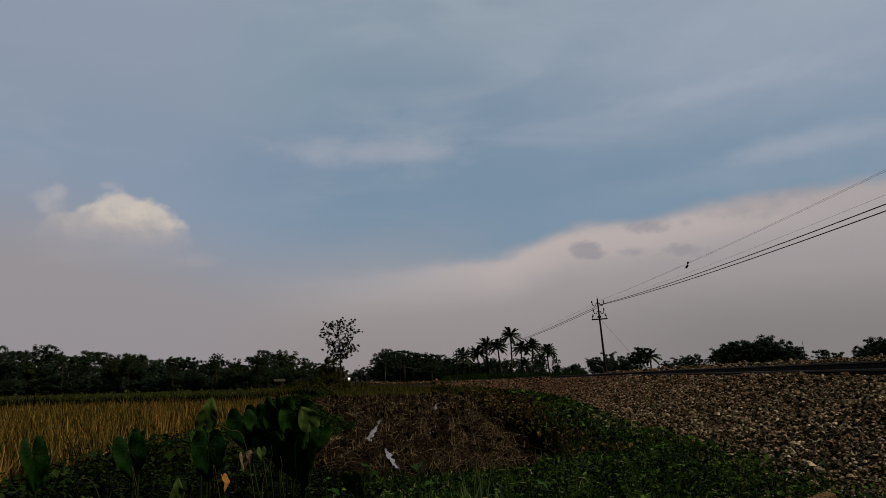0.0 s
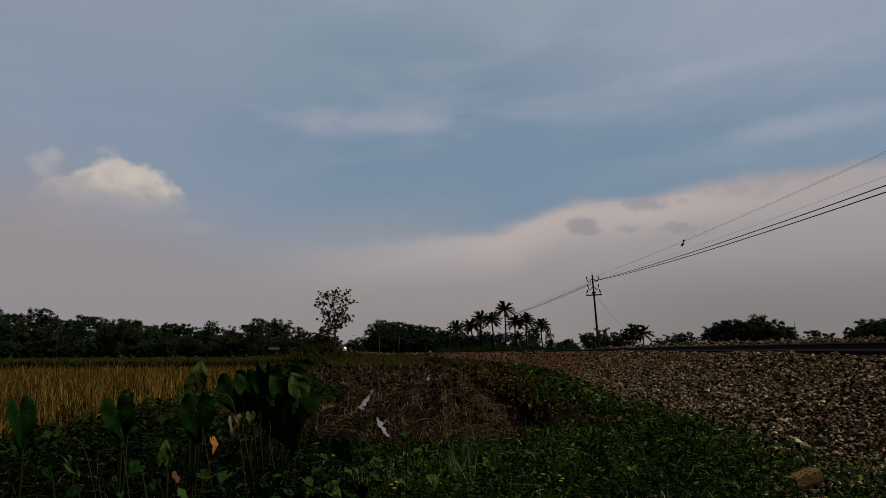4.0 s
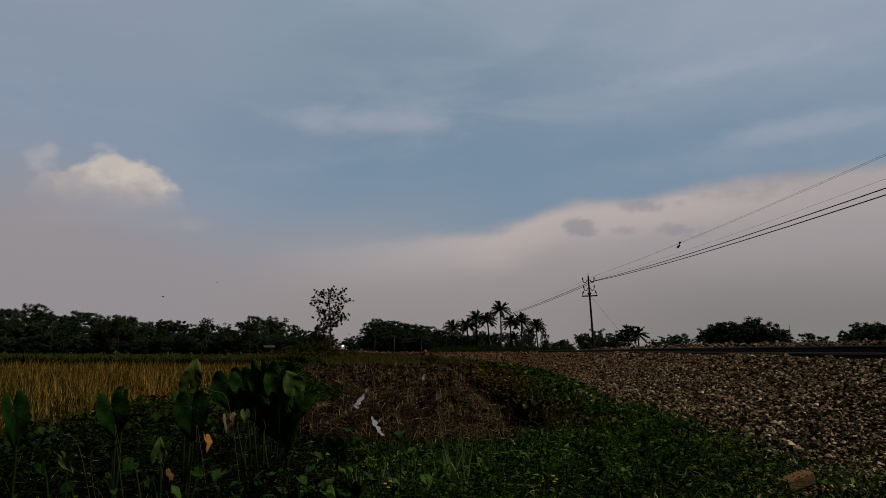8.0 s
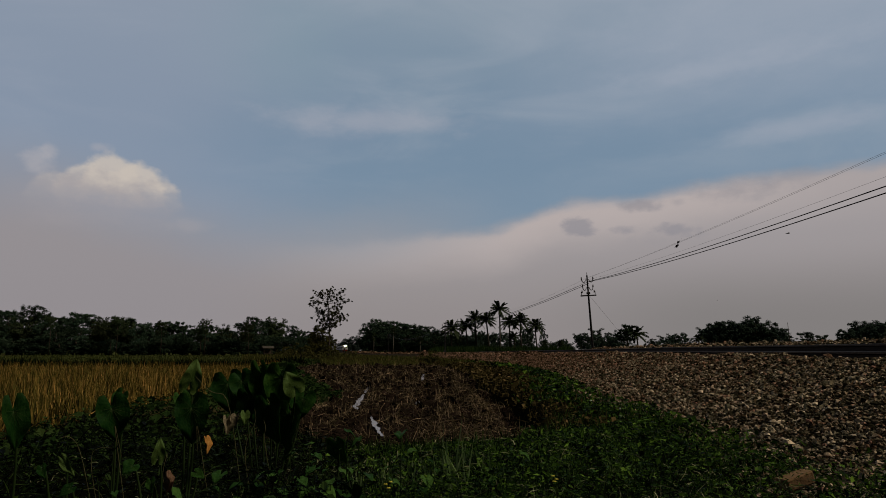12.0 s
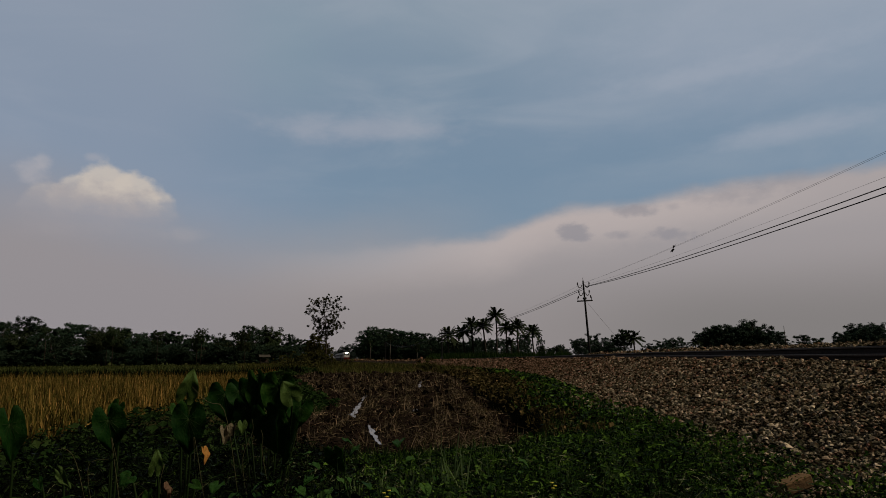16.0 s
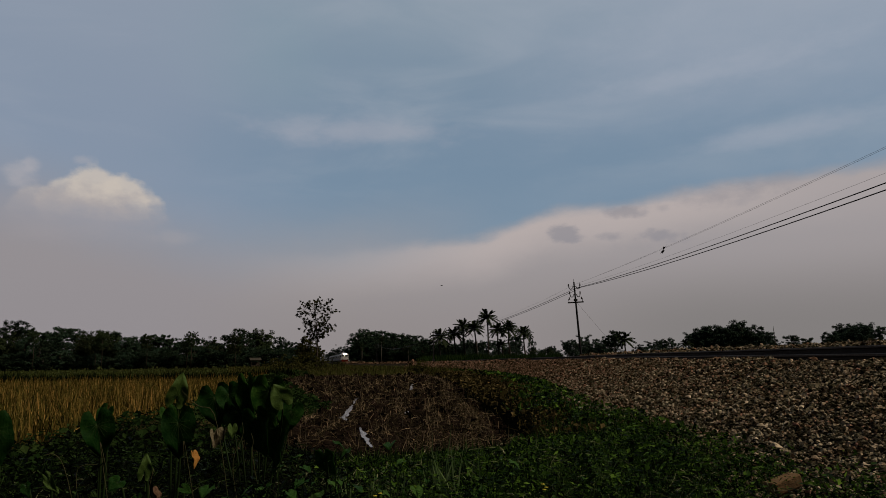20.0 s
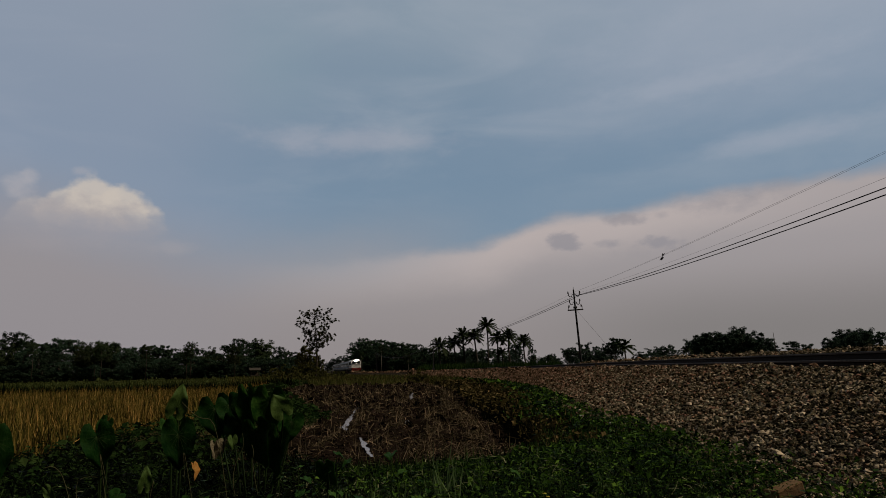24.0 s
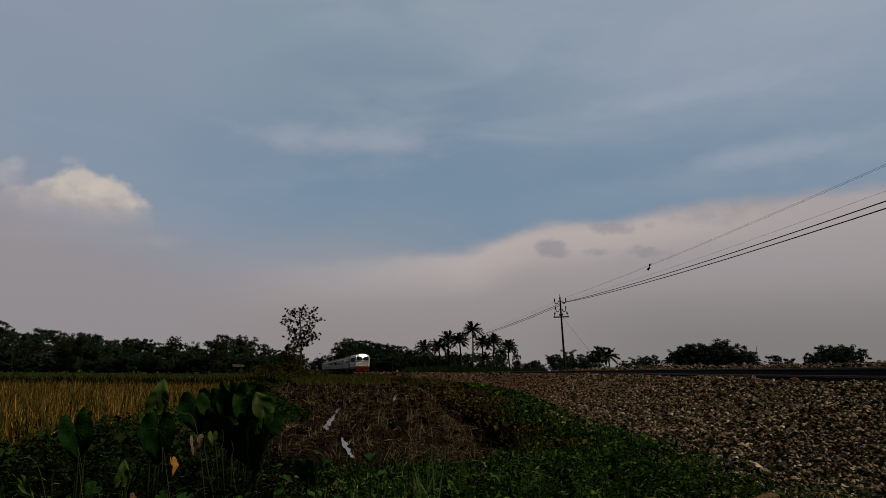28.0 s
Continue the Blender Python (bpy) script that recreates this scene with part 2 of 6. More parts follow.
    if trans:
        tr = nt.nodes.new("ShaderNodeBsdfTranslucent")
        nt.links.new(col, tr.inputs["Color"])
        mx = nt.nodes.new("ShaderNodeMixShader")
        mx.inputs[0].default_value = trans
        nt.links.new(b.outputs[0], mx.inputs[1])
        nt.links.new(tr.outputs[0], mx.inputs[2])
        nt.links.new(mx.outputs[0], nt.nodes["Material Output"].inputs["Surface"])
    if emit:
        b.inputs["Emission Color"].default_value = (*emit[0], 1)
        b.inputs["Emission Strength"].default_value = emit[1]
    return m


M_GRASS = material("meadow_grass", (0.0186, 0.02976, 0.00744), (0.0372, 0.03844, 0.01364), 1.4, 0.9, 0.05, 9.0, c3=(0.0465, 0.0372, 0.0155), spec=0.0)
M_PADDY = material("young_rice", (0.035, 0.055, 0.012), (0.06, 0.07, 0.02), 0.35, 0.9, 0.06, 4.0, c3=(0.055, 0.045, 0.02), spec=0.0)
M_SOIL = material("field_soil", (0.0082, 0.0054, 0.0038), (0.0185, 0.0126, 0.009), 3.0, 0.9, 0.05, 14.0, c3=(0.011, 0.0077, 0.0056), spec=0.0)
M_STRAWSOIL = material("stubble_soil", (0.021, 0.0144, 0.006), (0.048, 0.0312, 0.012), 2.0, 0.9, 0.04, 12.0, spec=0.0)
# near-black: the shade between the weeds is put into the soil colour
M_VERGE = material("shaded_verge_soil", (0.0025, 0.003, 0.0015), (0.006, 0.0055, 0.003), 3.0, 0.95, 0.04, 16.0, spec=0.0)
# dark bed colour carries the shade in the gaps between stones
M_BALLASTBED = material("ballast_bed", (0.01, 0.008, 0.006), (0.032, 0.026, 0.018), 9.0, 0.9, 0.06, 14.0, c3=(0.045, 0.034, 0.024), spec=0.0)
M_STONE = material("ballast_stone", (0.06, 0.05, 0.031), (0.3, 0.257, 0.168), 14.0, 0.9, 0.006, 60.0, island=0.88, skew=2.0, c3=(0.15, 0.114, 0.07), spec=0.0)
M_STONERUST = material("rust_stained_ballast_stone", (0.050, 0.032, 0.018), (0.205, 0.138, 0.082), 14.0, 0.9, 0.006, 60.0, island=0.88, skew=2.0, c3=(0.125, 0.078, 0.046), spec=0.0)
M_STONE1 = material("loose_ballast_stone", (0.05, 0.043, 0.03), (0.145, 0.128, 0.093), 14.0, 0.9, 0.006, 60.0, objrand=0.6, spec=0.0)
M_RAIL = material("rusty_rail", (0.014, 0.010, 0.009), (0.028, 0.018, 0.013), 20.0, 0.75, 0.002, 60.0, metal=0.3)
M_RAILSIDE = material("worn_rail_side", (0.04, 0.028, 0.021), (0.075, 0.054, 0.04), 25.0, 0.6, metal=0.3)
M_RAILTOP = material("polished_rail", (0.26, 0.24, 0.22), (0.36, 0.33, 0.31), 30.0, 0.35, metal=1.0)
M_CONCRETE = material("weathered_concrete", (0.20, 0.18, 0.16), (0.30, 0.28, 0.25), 10.0, 0.9, 0.004, 60.0)
M_STEEL = material("dark_pole_steel", (0.022, 0.022, 0.024), (0.045, 0.042, 0.040), 8.0, 0.6, metal=0.4)
M_WIRE = material("wire", (0.02, 0.02, 0.022), (0.03, 0.03, 0.03), 5.0, 0.6)
M_THINWIRE = material("galvanised_wire", (0.30, 0.30, 0.31), (0.38, 0.38, 0.38), 5.0, 0.6)
M_PORC = material("insulator_porcelain", (0.05, 0.045, 0.045), (0.10, 0.09, 0.09), 20.0, 0.3)
M_BARK = material("bark", (0.0385, 0.0301, 0.0238), (0.077, 0.063, 0.049), 6.0, 0.95, 0.02, 20.0, spec=0.0)
M_PALEBARK = material("pale_bark", (0.10, 0.09, 0.075), (0.17, 0.155, 0.13), 6.0, 0.95, 0.01, 20.0, spec=0.0)
M_PALMBARK = material("palm_bark", (0.035, 0.0308, 0.0252), (0.07, 0.0616, 0.0518), 5.0, 0.95, 0.02, 20.0)
M_LEAF_A = material("tree_leaves", (0.017, 0.034, 0.022), (0.037, 0.056, 0.034), 0.5, 0.75, island=0.28, each=0.40, spec=0.0)
M_LEAF_B = material("bamboo_leaves", (0.021, 0.034, 0.016), (0.042, 0.054, 0.025), 0.5, 0.75, island=0.28, each=0.40, spec=0.0)
# haze of distance put into the leaf colour, paler and bluer
M_LEAF_C = material("haze_tinted_far_leaves", (0.0323, 0.0459, 0.0408), (0.0476, 0.0612, 0.0544), 0.5, 0.8, island=0.35, spec=0.0)
M_LEAF_D = material("dusty_broad_leaves", (0.016, 0.019, 0.009), (0.032, 0.034, 0.016), 0.5, 0.8, island=0.4, spec=0.0)
M_LEAF_F = material("blue_green_leaves", (0.026, 0.044, 0.034), (0.050, 0.072, 0.052), 0.5, 0.8, island=0.28, each=0.25, spec=0.0)
M_LEAF_E = material("olive_leaves", (0.032, 0.034, 0.010), (0.068, 0.064, 0.020), 0.5, 0.8, island=0.4, spec=0.0)
M_PALM = material("palm_fronds", (0.0182, 0.0294, 0.0154), (0.0385, 0.0476, 0.0252), 0.7, 0.6, island=0.3, spec=0.0)
M_STRAW = material("rice_straw", (0.08, 0.054, 0.011), (0.285, 0.196, 0.045), 8.0, 0.85, island=0.88, skew=1.9, c3=(0.07, 0.072, 0.015), trans=0.2, spec=0.0)
M_DRYSTALK = material("dry_field_stalks", (0.05, 0.037, 0.017), (0.205, 0.16, 0.088), 3.0, 0.9, island=0.9, skew=2.4, trans=0.2, spec=0.0)
M_CLOD = material("wet_clods", (0.0082, 0.0055, 0.004), (0.0205, 0.014, 0.0099), 6.0, 0.85, 0.01, 40.0, island=0.4, spec=0.0)
M_WEED = material("weed_leaves", (0.0062, 0.0235, 0.003), (0.039, 0.086, 0.0095), 5.0, 0.6, island=0.9, skew=2.6, trans=0.22, spec=0.03)
# weed green with the shade of the left foreground put into its colour
M_SHADEWEED = material("shaded_weed_leaves", (0.0018, 0.006, 0.0013), (0.009, 0.019, 0.004), 6.0, 0.6, island=0.9, skew=4.0, spec=0.03)
M_WEEDLEAF = material("broad_weed_leaves", (0.02, 0.06, 0.01), (0.042, 0.098, 0.019), 9.0, 0.55, 0.003, 30.0, objrand=0.6, spec=0.03, trans=0.2)
M_DRYSTEM = material("dry_weed_stem", (0.045, 0.0495, 0.0225), (0.117, 0.1035, 0.0495), 9.0, 0.8)
M_BLADE = material("grass_blades", (0.0105, 0.026, 0.0055), (0.026, 0.045, 0.011), 3.0, 0.7, island=0.85, skew=2.4, trans=0.35, spec=0.0)
M_ROUGH = material("rough_meadow_blades", (0.046, 0.054, 0.012), (0.092, 0.086, 0.024), 0.4, 0.9, island=0.6, trans=0.3, spec=0.0)
M_PALEBIT = material("pale_grass_bits", (0.050, 0.070, 0.026), (0.15, 0.15, 0.085), 4.0, 0.8, island=0.85, skew=2.2, spec=0.05)
M_BUND = material("dark_bund_weeds", (0.004, 0.007, 0.002), (0.012, 0.016, 0.005), 1.0, 0.9, spec=0.0)
M_PALEBLADE = material("pale_grass_blades", (0.095, 0.15, 0.05), (0.15, 0.2, 0.08), 6.0, 0.6, objrand=0.3, trans=0.3)
M_RICE = material("young_rice_blades", (0.028, 0.04, 0.008), (0.056, 0.06, 0.016), 2.0, 0.8, island=0.6, trans=0.2)
M_BROWNGRASS = material("withered_grass", (0.032, 0.027, 0.009), (0.085, 0.066, 0.024), 2.0, 0.9, island=0.85, skew=2.0, trans=0.2, spec=0.0)
M_TARO = material("taro_leaf", (0.01, 0.05, 0.0065), (0.034, 0.092, 0.014), 9.0, 0.6, 0.004, 22.0, objrand=0.5, spec=0.08, trans=0.4)
M_TAROLIGHT = material("pale_taro_leaf", (0.066, 0.12, 0.023), (0.1, 0.16, 0.037), 9.0, 0.5, 0.004, 22.0, spec=0.15, trans=0.3)
M_VEIN = material("taro_vein", (0.0182, 0.0385, 0.0098), (0.0315, 0.056, 0.0154), 6.0, 0.6)
M_PETIOLE = material("taro_stalk", (0.0096, 0.0208, 0.0048), (0.0208, 0.0336, 0.008), 6.0, 0.5)
M_ORANGE = material("withered_orange_leaf", (0.336, 0.136, 0.028), (0.416, 0.216, 0.056), 12.0, 0.7, 0.003, 40.0)
M_DRYLEAF = material("dry_leaf", (0.12, 0.065, 0.038), (0.22, 0.135, 0.085), 10.0, 0.8, 0.004, 40.0)
M_WILT = material("wilted_leaf", (0.10, 0.078, 0.045), (0.26, 0.215, 0.14), 14.0, 0.8, 0.004, 40.0)
M_BRICK = material("weathered_brick", (0.125, 0.072, 0.032), (0.2, 0.12, 0.056), 14.0, 0.9, 0.006, 60.0, c3=(0.11, 0.068, 0.04))
M_WATER = material("puddle_water", (0.05, 0.05, 0.05), (0.07, 0.07, 0.07), 3.0, 0.05, 0.002, 30.0, spec=1.0)
M_PLASTIC = material("white_plastic_sheet", (0.62, 0.62, 0.62), (0.75, 0.75, 0.74), 6.0, 0.4, 0.01, 15.0)
M_YELLOW = material("yellow_flower", (0.60, 0.50, 0.05), (0.7, 0.6, 0.1), 10.0, 0.6)
M_THATCH = material("thatch", (0.0448, 0.0384, 0.0304), (0.0704, 0.0608, 0.0496), 5.0, 0.95, 0.03, 25.0)
M_WOOD = material("old_wood", (0.05, 0.0375, 0.0275), (0.08, 0.06, 0.045), 5.0, 0.9, 0.01, 25.0)
M_WHITE = material("white_loco_paint", (0.6375, 0.63, 0.6225), (0.675, 0.6675, 0.66), 1.5, 0.4)
M_RED = material("red_loco_paint", (0.128, 0.016, 0.0128), (0.176, 0.024, 0.0176), 1.5, 0.45)
M_GREY = material("underframe_grey", (0.0245, 0.0231, 0.0224), (0.049, 0.0434, 0.0406), 3.0, 0.8)
M_SILVER = material("stainless_coach_side", (0.165, 0.165, 0.1575), (0.225, 0.225, 0.2175), 1.2, 0.45, metal=0.3)
M_ROOF = material("coach_roof", (0.182, 0.175, 0.168), (0.231, 0.224, 0.217), 1.2, 0.7)
M_STRIPE = material("blue_stripe", (0.05, 0.10, 0.28), (0.06, 0.12, 0.32), 1.5, 0.4)
M_ORANGEST = material("orange_stripe", (0.60, 0.20, 0.03), (0.65, 0.24, 0.04), 1.5, 0.4)
M_GLASS = material("dark_window_glass", (0.012, 0.014, 0.016), (0.018, 0.02, 0.022), 2.0, 0.08, spec=0.6)
M_LAMP = material("lit_headlight", (0.9, 0.85, 0.75), (0.9, 0.85, 0.75), 2.0, 0.3, emit=((1.0, 0.80, 0.62), 160.0))
M_CROP = material("crop_leaves", (0.011, 0.028, 0.007), (0.027, 0.044, 0.012), 0.6, 0.8, island=0.5, trans=0.2, spec=0.0)
M_KITE = material("kite_film", (0.03, 0.03, 0.035), (0.05, 0.045, 0.05), 12.0, 0.6)
M_BIRD = material("dark_feathers", (0.02, 0.018, 0.017), (0.035, 0.03, 0.028), 20.0, 0.8)

# ---- mesh helpers ----


def npmesh(name, V, F, mats, smooth=False, index=None):
    """V: n x 3 points; F: list of index arrays, m x k each."""
    me = bpy.data.meshes.new(name)
    V = np.asarray(V, dtype=np.float32)
    F = [np.asarray(f, dtype=np.int32) for f in F if len(f)]
    me.vertices.add(len(V))
    me.vertices.foreach_set("co", V.ravel())
    loops = np.concatenate([f.ravel() for f in F])
    totals = np.concatenate([np.full(len(f), f.shape[1], dtype=np.int32) for f in F])
    me.loops.add(len(loops))
    me.loops.foreach_set("vertex_index", loops)
    me.polygons.add(len(totals))
    me.polygons.foreach_set("loop_start", np.concatenate([[0], np.cumsum(totals)[:-1]]).astype(np.int32))
    if index is not None:
        me.polygons.foreach_set("material_index", np.asarray(index, dtype=np.int32))
    me.polygons.foreach_set("use_smooth", np.full(len(totals), smooth))
    for m in mats if isinstance(mats, (list, tuple)) else [mats]:
        me.materials.append(m)
    me.update(calc_edges=True)
    me.validate()
    return me


def obj(name, me, parent=None, label="", m=None):
    ob = new(name, me)
    if parent is not None:
        ob.parent = parent
    if m is not None:
        ob.matrix_basis = m
    if label:
        ob["label"] = label
    return ob


def part(name, bm, mat, parent, label="", m=None, smooth=False):
    me = bpy.data.meshes.new(name)
    bm.to_mesh(me)
    bm.free()
    me.materials.append(mat)
    if smooth:
        me.polygons.foreach_set("use_smooth", np.ones(len(me.polygons), dtype=bool))
    return obj(name, me, parent, label, m)


def box_bm(sx, sy, sz, at=(0, 0, 0), bevel=0.0, segs=1, rot=None):
    bm = bmesh.new()
    m = Matrix.Translation(at) @ (rot or Matrix()) @ Matrix.Diagonal((sx, sy, sz, 1))
    bmesh.ops.create_cube(bm, size=1.0, matrix=m)
    if bevel:
        bmesh.ops.bevel(bm, geom=bm.edges[:], offset=bevel, segments=segs, affect="EDGES")
    return bm


def cyl_bm(r1, r2, p0, p1, n=10):
    bm = bmesh.new()
    p0, p1 = Vector(p0), Vector(p1)
    d = p1 - p0
    m = Matrix.Translation((p0 + p1) / 2) @ d.to_track_quat("Z", "Y").to_matrix().to_4x4()
    bmesh.ops.create_cone(bm, cap_ends=True, segments=n, radius1=r1, radius2=r2, depth=d.length, matrix=m)
    return bm


def tube(points, radii, n=6):
    """A closed tube along points, as (V, [F])."""
    P = np.asarray(points, dtype=float)
    r = np.broadcast_to(np.asarray(radii, dtype=float), (len(P),))
    T = np.gradient(P, axis=0)
    T /= np.linalg.norm(T, axis=1)[:, None] + 1e-9
    up = np.tile(np.array([0.0, 0.0, 1.0]), (len(P), 1))
    up[np.abs(T[:, 2]) > 0.9] = (1.0, 0.0, 0.0)
    A = np.cross(T, up)
    A /= np.linalg.norm(A, axis=1)[:, None]
    B = np.cross(T, A)
    an = np.linspace(0, 2 * np.pi, n, endpoint=False)
    V = P[:, None] + r[:, None, None] * (np.cos(an)[None, :, None] * A[:, None] + np.sin(an)[None, :, None] * B[:, None])
    V = V.reshape(-1, 3)
    i, j = np.meshgrid(np.arange(len(P) - 1), np.arange(n), indexing="ij")
    a, b = i * n + j, i * n + (j + 1) % n
    F = np.stack([a, b, b + n, a + n], -1).reshape(-1, 4)
    caps = np.array([list(range(n))[::-1], list(range((len(P) - 1) * n, len(P) * n))])
    return V, [F, caps]


def join(pieces):
    """Joins (V, [F...]) pieces into one."""
    Vs, Fs, off = [], {}, 0
    for V, F in pieces:
        Vs.append(np.asarray(V))
        for f in F:
            f = np.asarray(f)
            if len(f):
                Fs.setdefault(f.shape[1], []).append(f + off)
        off += len(V)
    return np.concatenate(Vs), [np.concatenate(f) for f in Fs.values()]


def rotations(rng, n, tilt=1.0):
    """n random turn matrices; tilt 1: any way, 0: about z alone."""
    a = rng.uniform(0, 2 * np.pi, n)
    c, s, o, e = np.cos(a), np.sin(a), np.zeros(n), np.ones(n)
    Z = np.stack([c, -s, o, s, c, o, o, o, e], -1).reshape(-1, 3, 3)
    b = rng.normal(0, 1, n) * tilt
    d = rng.uniform(0, 2 * np.pi, n)
    cb, sb = np.cos(b), np.sin(b)
    X = np.stack([e, o, o, o, cb, -sb, o, sb, cb], -1).reshape(-1, 3, 3)
    c, s = np.cos(d), np.sin(d)
    Z2 = np.stack([c, -s, o, s, c, o, o, o, e], -1).reshape(-1, 3, 3)
    return Z2 @ X @ Z


def facing(rng, n):
    """Turns that bring z to each of the directions n, with a random spin."""
    n = n / (np.linalg.norm(n, axis=1)[:, None] + 1e-9)
    a = np.cross(n, rng.normal(0, 1, n.shape))
    a /= np.linalg.norm(a, axis=1)[:, None] + 1e-9
    return np.stack([a, np.cross(n, a), n], -1)


def scatter(shape, pos, scale, turn):
    """Copies of one shape (V, [F...]) joined: pos n x 3, scale n or n x 3, turn n x 3 x 3."""
    V, F = shape
    n, k = len(pos), len(V)
    sc = np.asarray(scale, dtype=float)
    sc = sc[:, None] if sc.ndim == 1 else sc
    W = np.einsum("nij,nkj->nki", turn, V[None] * sc[:, None, :]) + np.asarray(pos)[:, None]
    off = (np.arange(n) * k)[:, None, None]
    return W.reshape(-1, 3), [(np.asarray(f)[None] + off).reshape(-1, np.asarray(f).shape[1]) for f in F]


def stuff(name, pieces, mat, label, category, smooth=False):
    V, F = join(pieces)
    return tagged(obj(name, npmesh(name, V, F, mat, smooth)), label, category, kind="stuff")


def smooth01(v):
    v = np.clip(v, 0, 1)
    return v * v * (3 - 2 * v)


# ---- the line of the railway ----
X0, Y0, RAD, TURN = 4.65, 4.0, 162.0, radians(18)
CX = X0 - RAD
EX, EYY = CX + RAD * math.cos(TURN), Y0 + RAD * math.sin(TURN)
SARC = Y0 + RAD * TURN


def track_xy(s, l):
    """Plan point at s metres along the line and l metres to its outer side."""
    s, l = np.asarray(s, dtype=float), np.asarray(l, dtype=float)
    th = np.clip((s - Y0) / RAD, 0, TURN)
    x = CX + RAD * np.cos(th) + l * np.cos(th)
    y = Y0 + RAD * np.sin(th) + l * np.sin(th)
    before, after = np.minimum(s - Y0, 0), np.maximum(s - SARC, 0)
    return x - after * math.sin(TURN), y + before + after * math.cos(TURN)


def to_track(x, y):
    x, y = np.asarray(x, dtype=float), np.asarray(y, dtype=float)
    th = np.arctan2(y - Y0, x - CX)
    s, l = Y0 + RAD * th, np.hypot(x - CX, y - Y0) - RAD
    s1, l1 = y, x - X0
    dx, dy = x - EX, y - EYY
    s2 = SARC - dx * math.sin(TURN) + dy * math.cos(TURN)
    l2 = dx * math.cos(TURN) + dy * math.sin(TURN)
    s = np.where(y < Y0, s1, np.where(s2 > SARC, s2, s))
    l = np.where(y < Y0, l1, np.where(s2 > SARC, l2, l))
    return s, l


def rail_z(s):
    s = np.asarray(s, dtype=float)
    return 1.405 - 0.0045 * np.clip(s - 25, 0, 125) - 0.002 * np.clip(s - 150, 0, 150)


def cant(s):
    return 0.12 * (1 - smooth01((np.asarray(s, dtype=float) - 50) / 45))


def wobble(x, y, k, seed=0.0):
    return (np.sin(x * k + seed) * np.cos(y * k * 1.13 + 1.7 * seed) + 0.5 * np.sin(x * k * 2.3 + y * k * 1.9 + 3 * seed)) / 1.5


def right_edge(s):
    """Offset of the ploughed strip's edge towards the railway."""
    return -4.85 - 1.0 * smooth01((np.asarray(s, dtype=float) - 9) / 14)


def ground_z(x, y):
    x, y = np.asarray(x, dtype=float), np.asarray(y, dtype=float)
    s, l = to_track(x, y)
    bank = rail_z(s) - 0.65
    field = 0.34 + 0.02 * wobble(x, y, 0.21)
    near = smooth01((8.0 - y) / 2.6)
    rim = right_edge(s)
    k = np.clip((-3.3 - l) / (-3.3 - rim), 0, 1)
    z = bank + (field - bank) * (0.5 * k + 0.5 * smooth01((k - 0.80) / 0.20))
    # ditch at the foot of the bank, then furrows along the ploughed strip
    stretch = smooth01((s - 8.5) / 2.5) * smooth01((60 - s) / 12)
    z = z - 0.14 * stretch * np.exp(-((l - rim + 0.16) / 0.17) ** 2)
    strip = stretch * smooth01((rim - 0.3 - l) / 0.4) * smooth01((l - rim + 7.0) / 1.5)
    z = z + 0.045 * strip * np.sin(2 * np.pi * (l - rim) / 0.68)
    zn = bank + (0.46 - bank) * smooth01((-3.3 - l) / 5.0)
    z = z + (zn - z) * near
    z = np.where(l > -3.3, bank, z)
    z = np.where(l > 3.8, bank + (0.32 - bank) * smooth01((l - 3.8) / 4.0), z)
    # low bund between the two fields
    left = -9.8 - 5.2 * smooth01((s - 8) / 35)
    z = z + 0.18 * np.exp(-((l - left) / 1.3) ** 2) * smooth01((y - 6) / 4) * smooth01((60 - y) / 10)
    return z + 0.015 * wobble(x, y, 2.3, 1.0) + 0.006 * wobble(x, y, 7.1, 2.0)


def in_mud(x, y):
    s, l = to_track(x, y)
    right = right_edge(s) + 0.10 * wobble(x, y, 0.9, 4)
    left = -8.0 - 6.0 * smooth01((s - 9) / 27) + 0.3 * wobble(x, y, 0.8, 2)
    return (l < right) & (l > left) & (y > 7.3 + 0.3 * wobble(x, y, 1.3, 5)) & (y < 48 + 1.0 * wobble(x, y, 0.5, 1))


def in_stubble(x, y):
    s, l = to_track(x, y)
    edge = -10.5 - 4.6 * smooth01((s - 9) / 25) + 0.3 * wobble(x, y, 0.7, 3)
    return (l < edge) & (y > -6) & (y < 42.0 + x * 0.36 + 0.3 * wobble(x, y, 0.6, 1)) & (x > -42)

# ---- ground ----


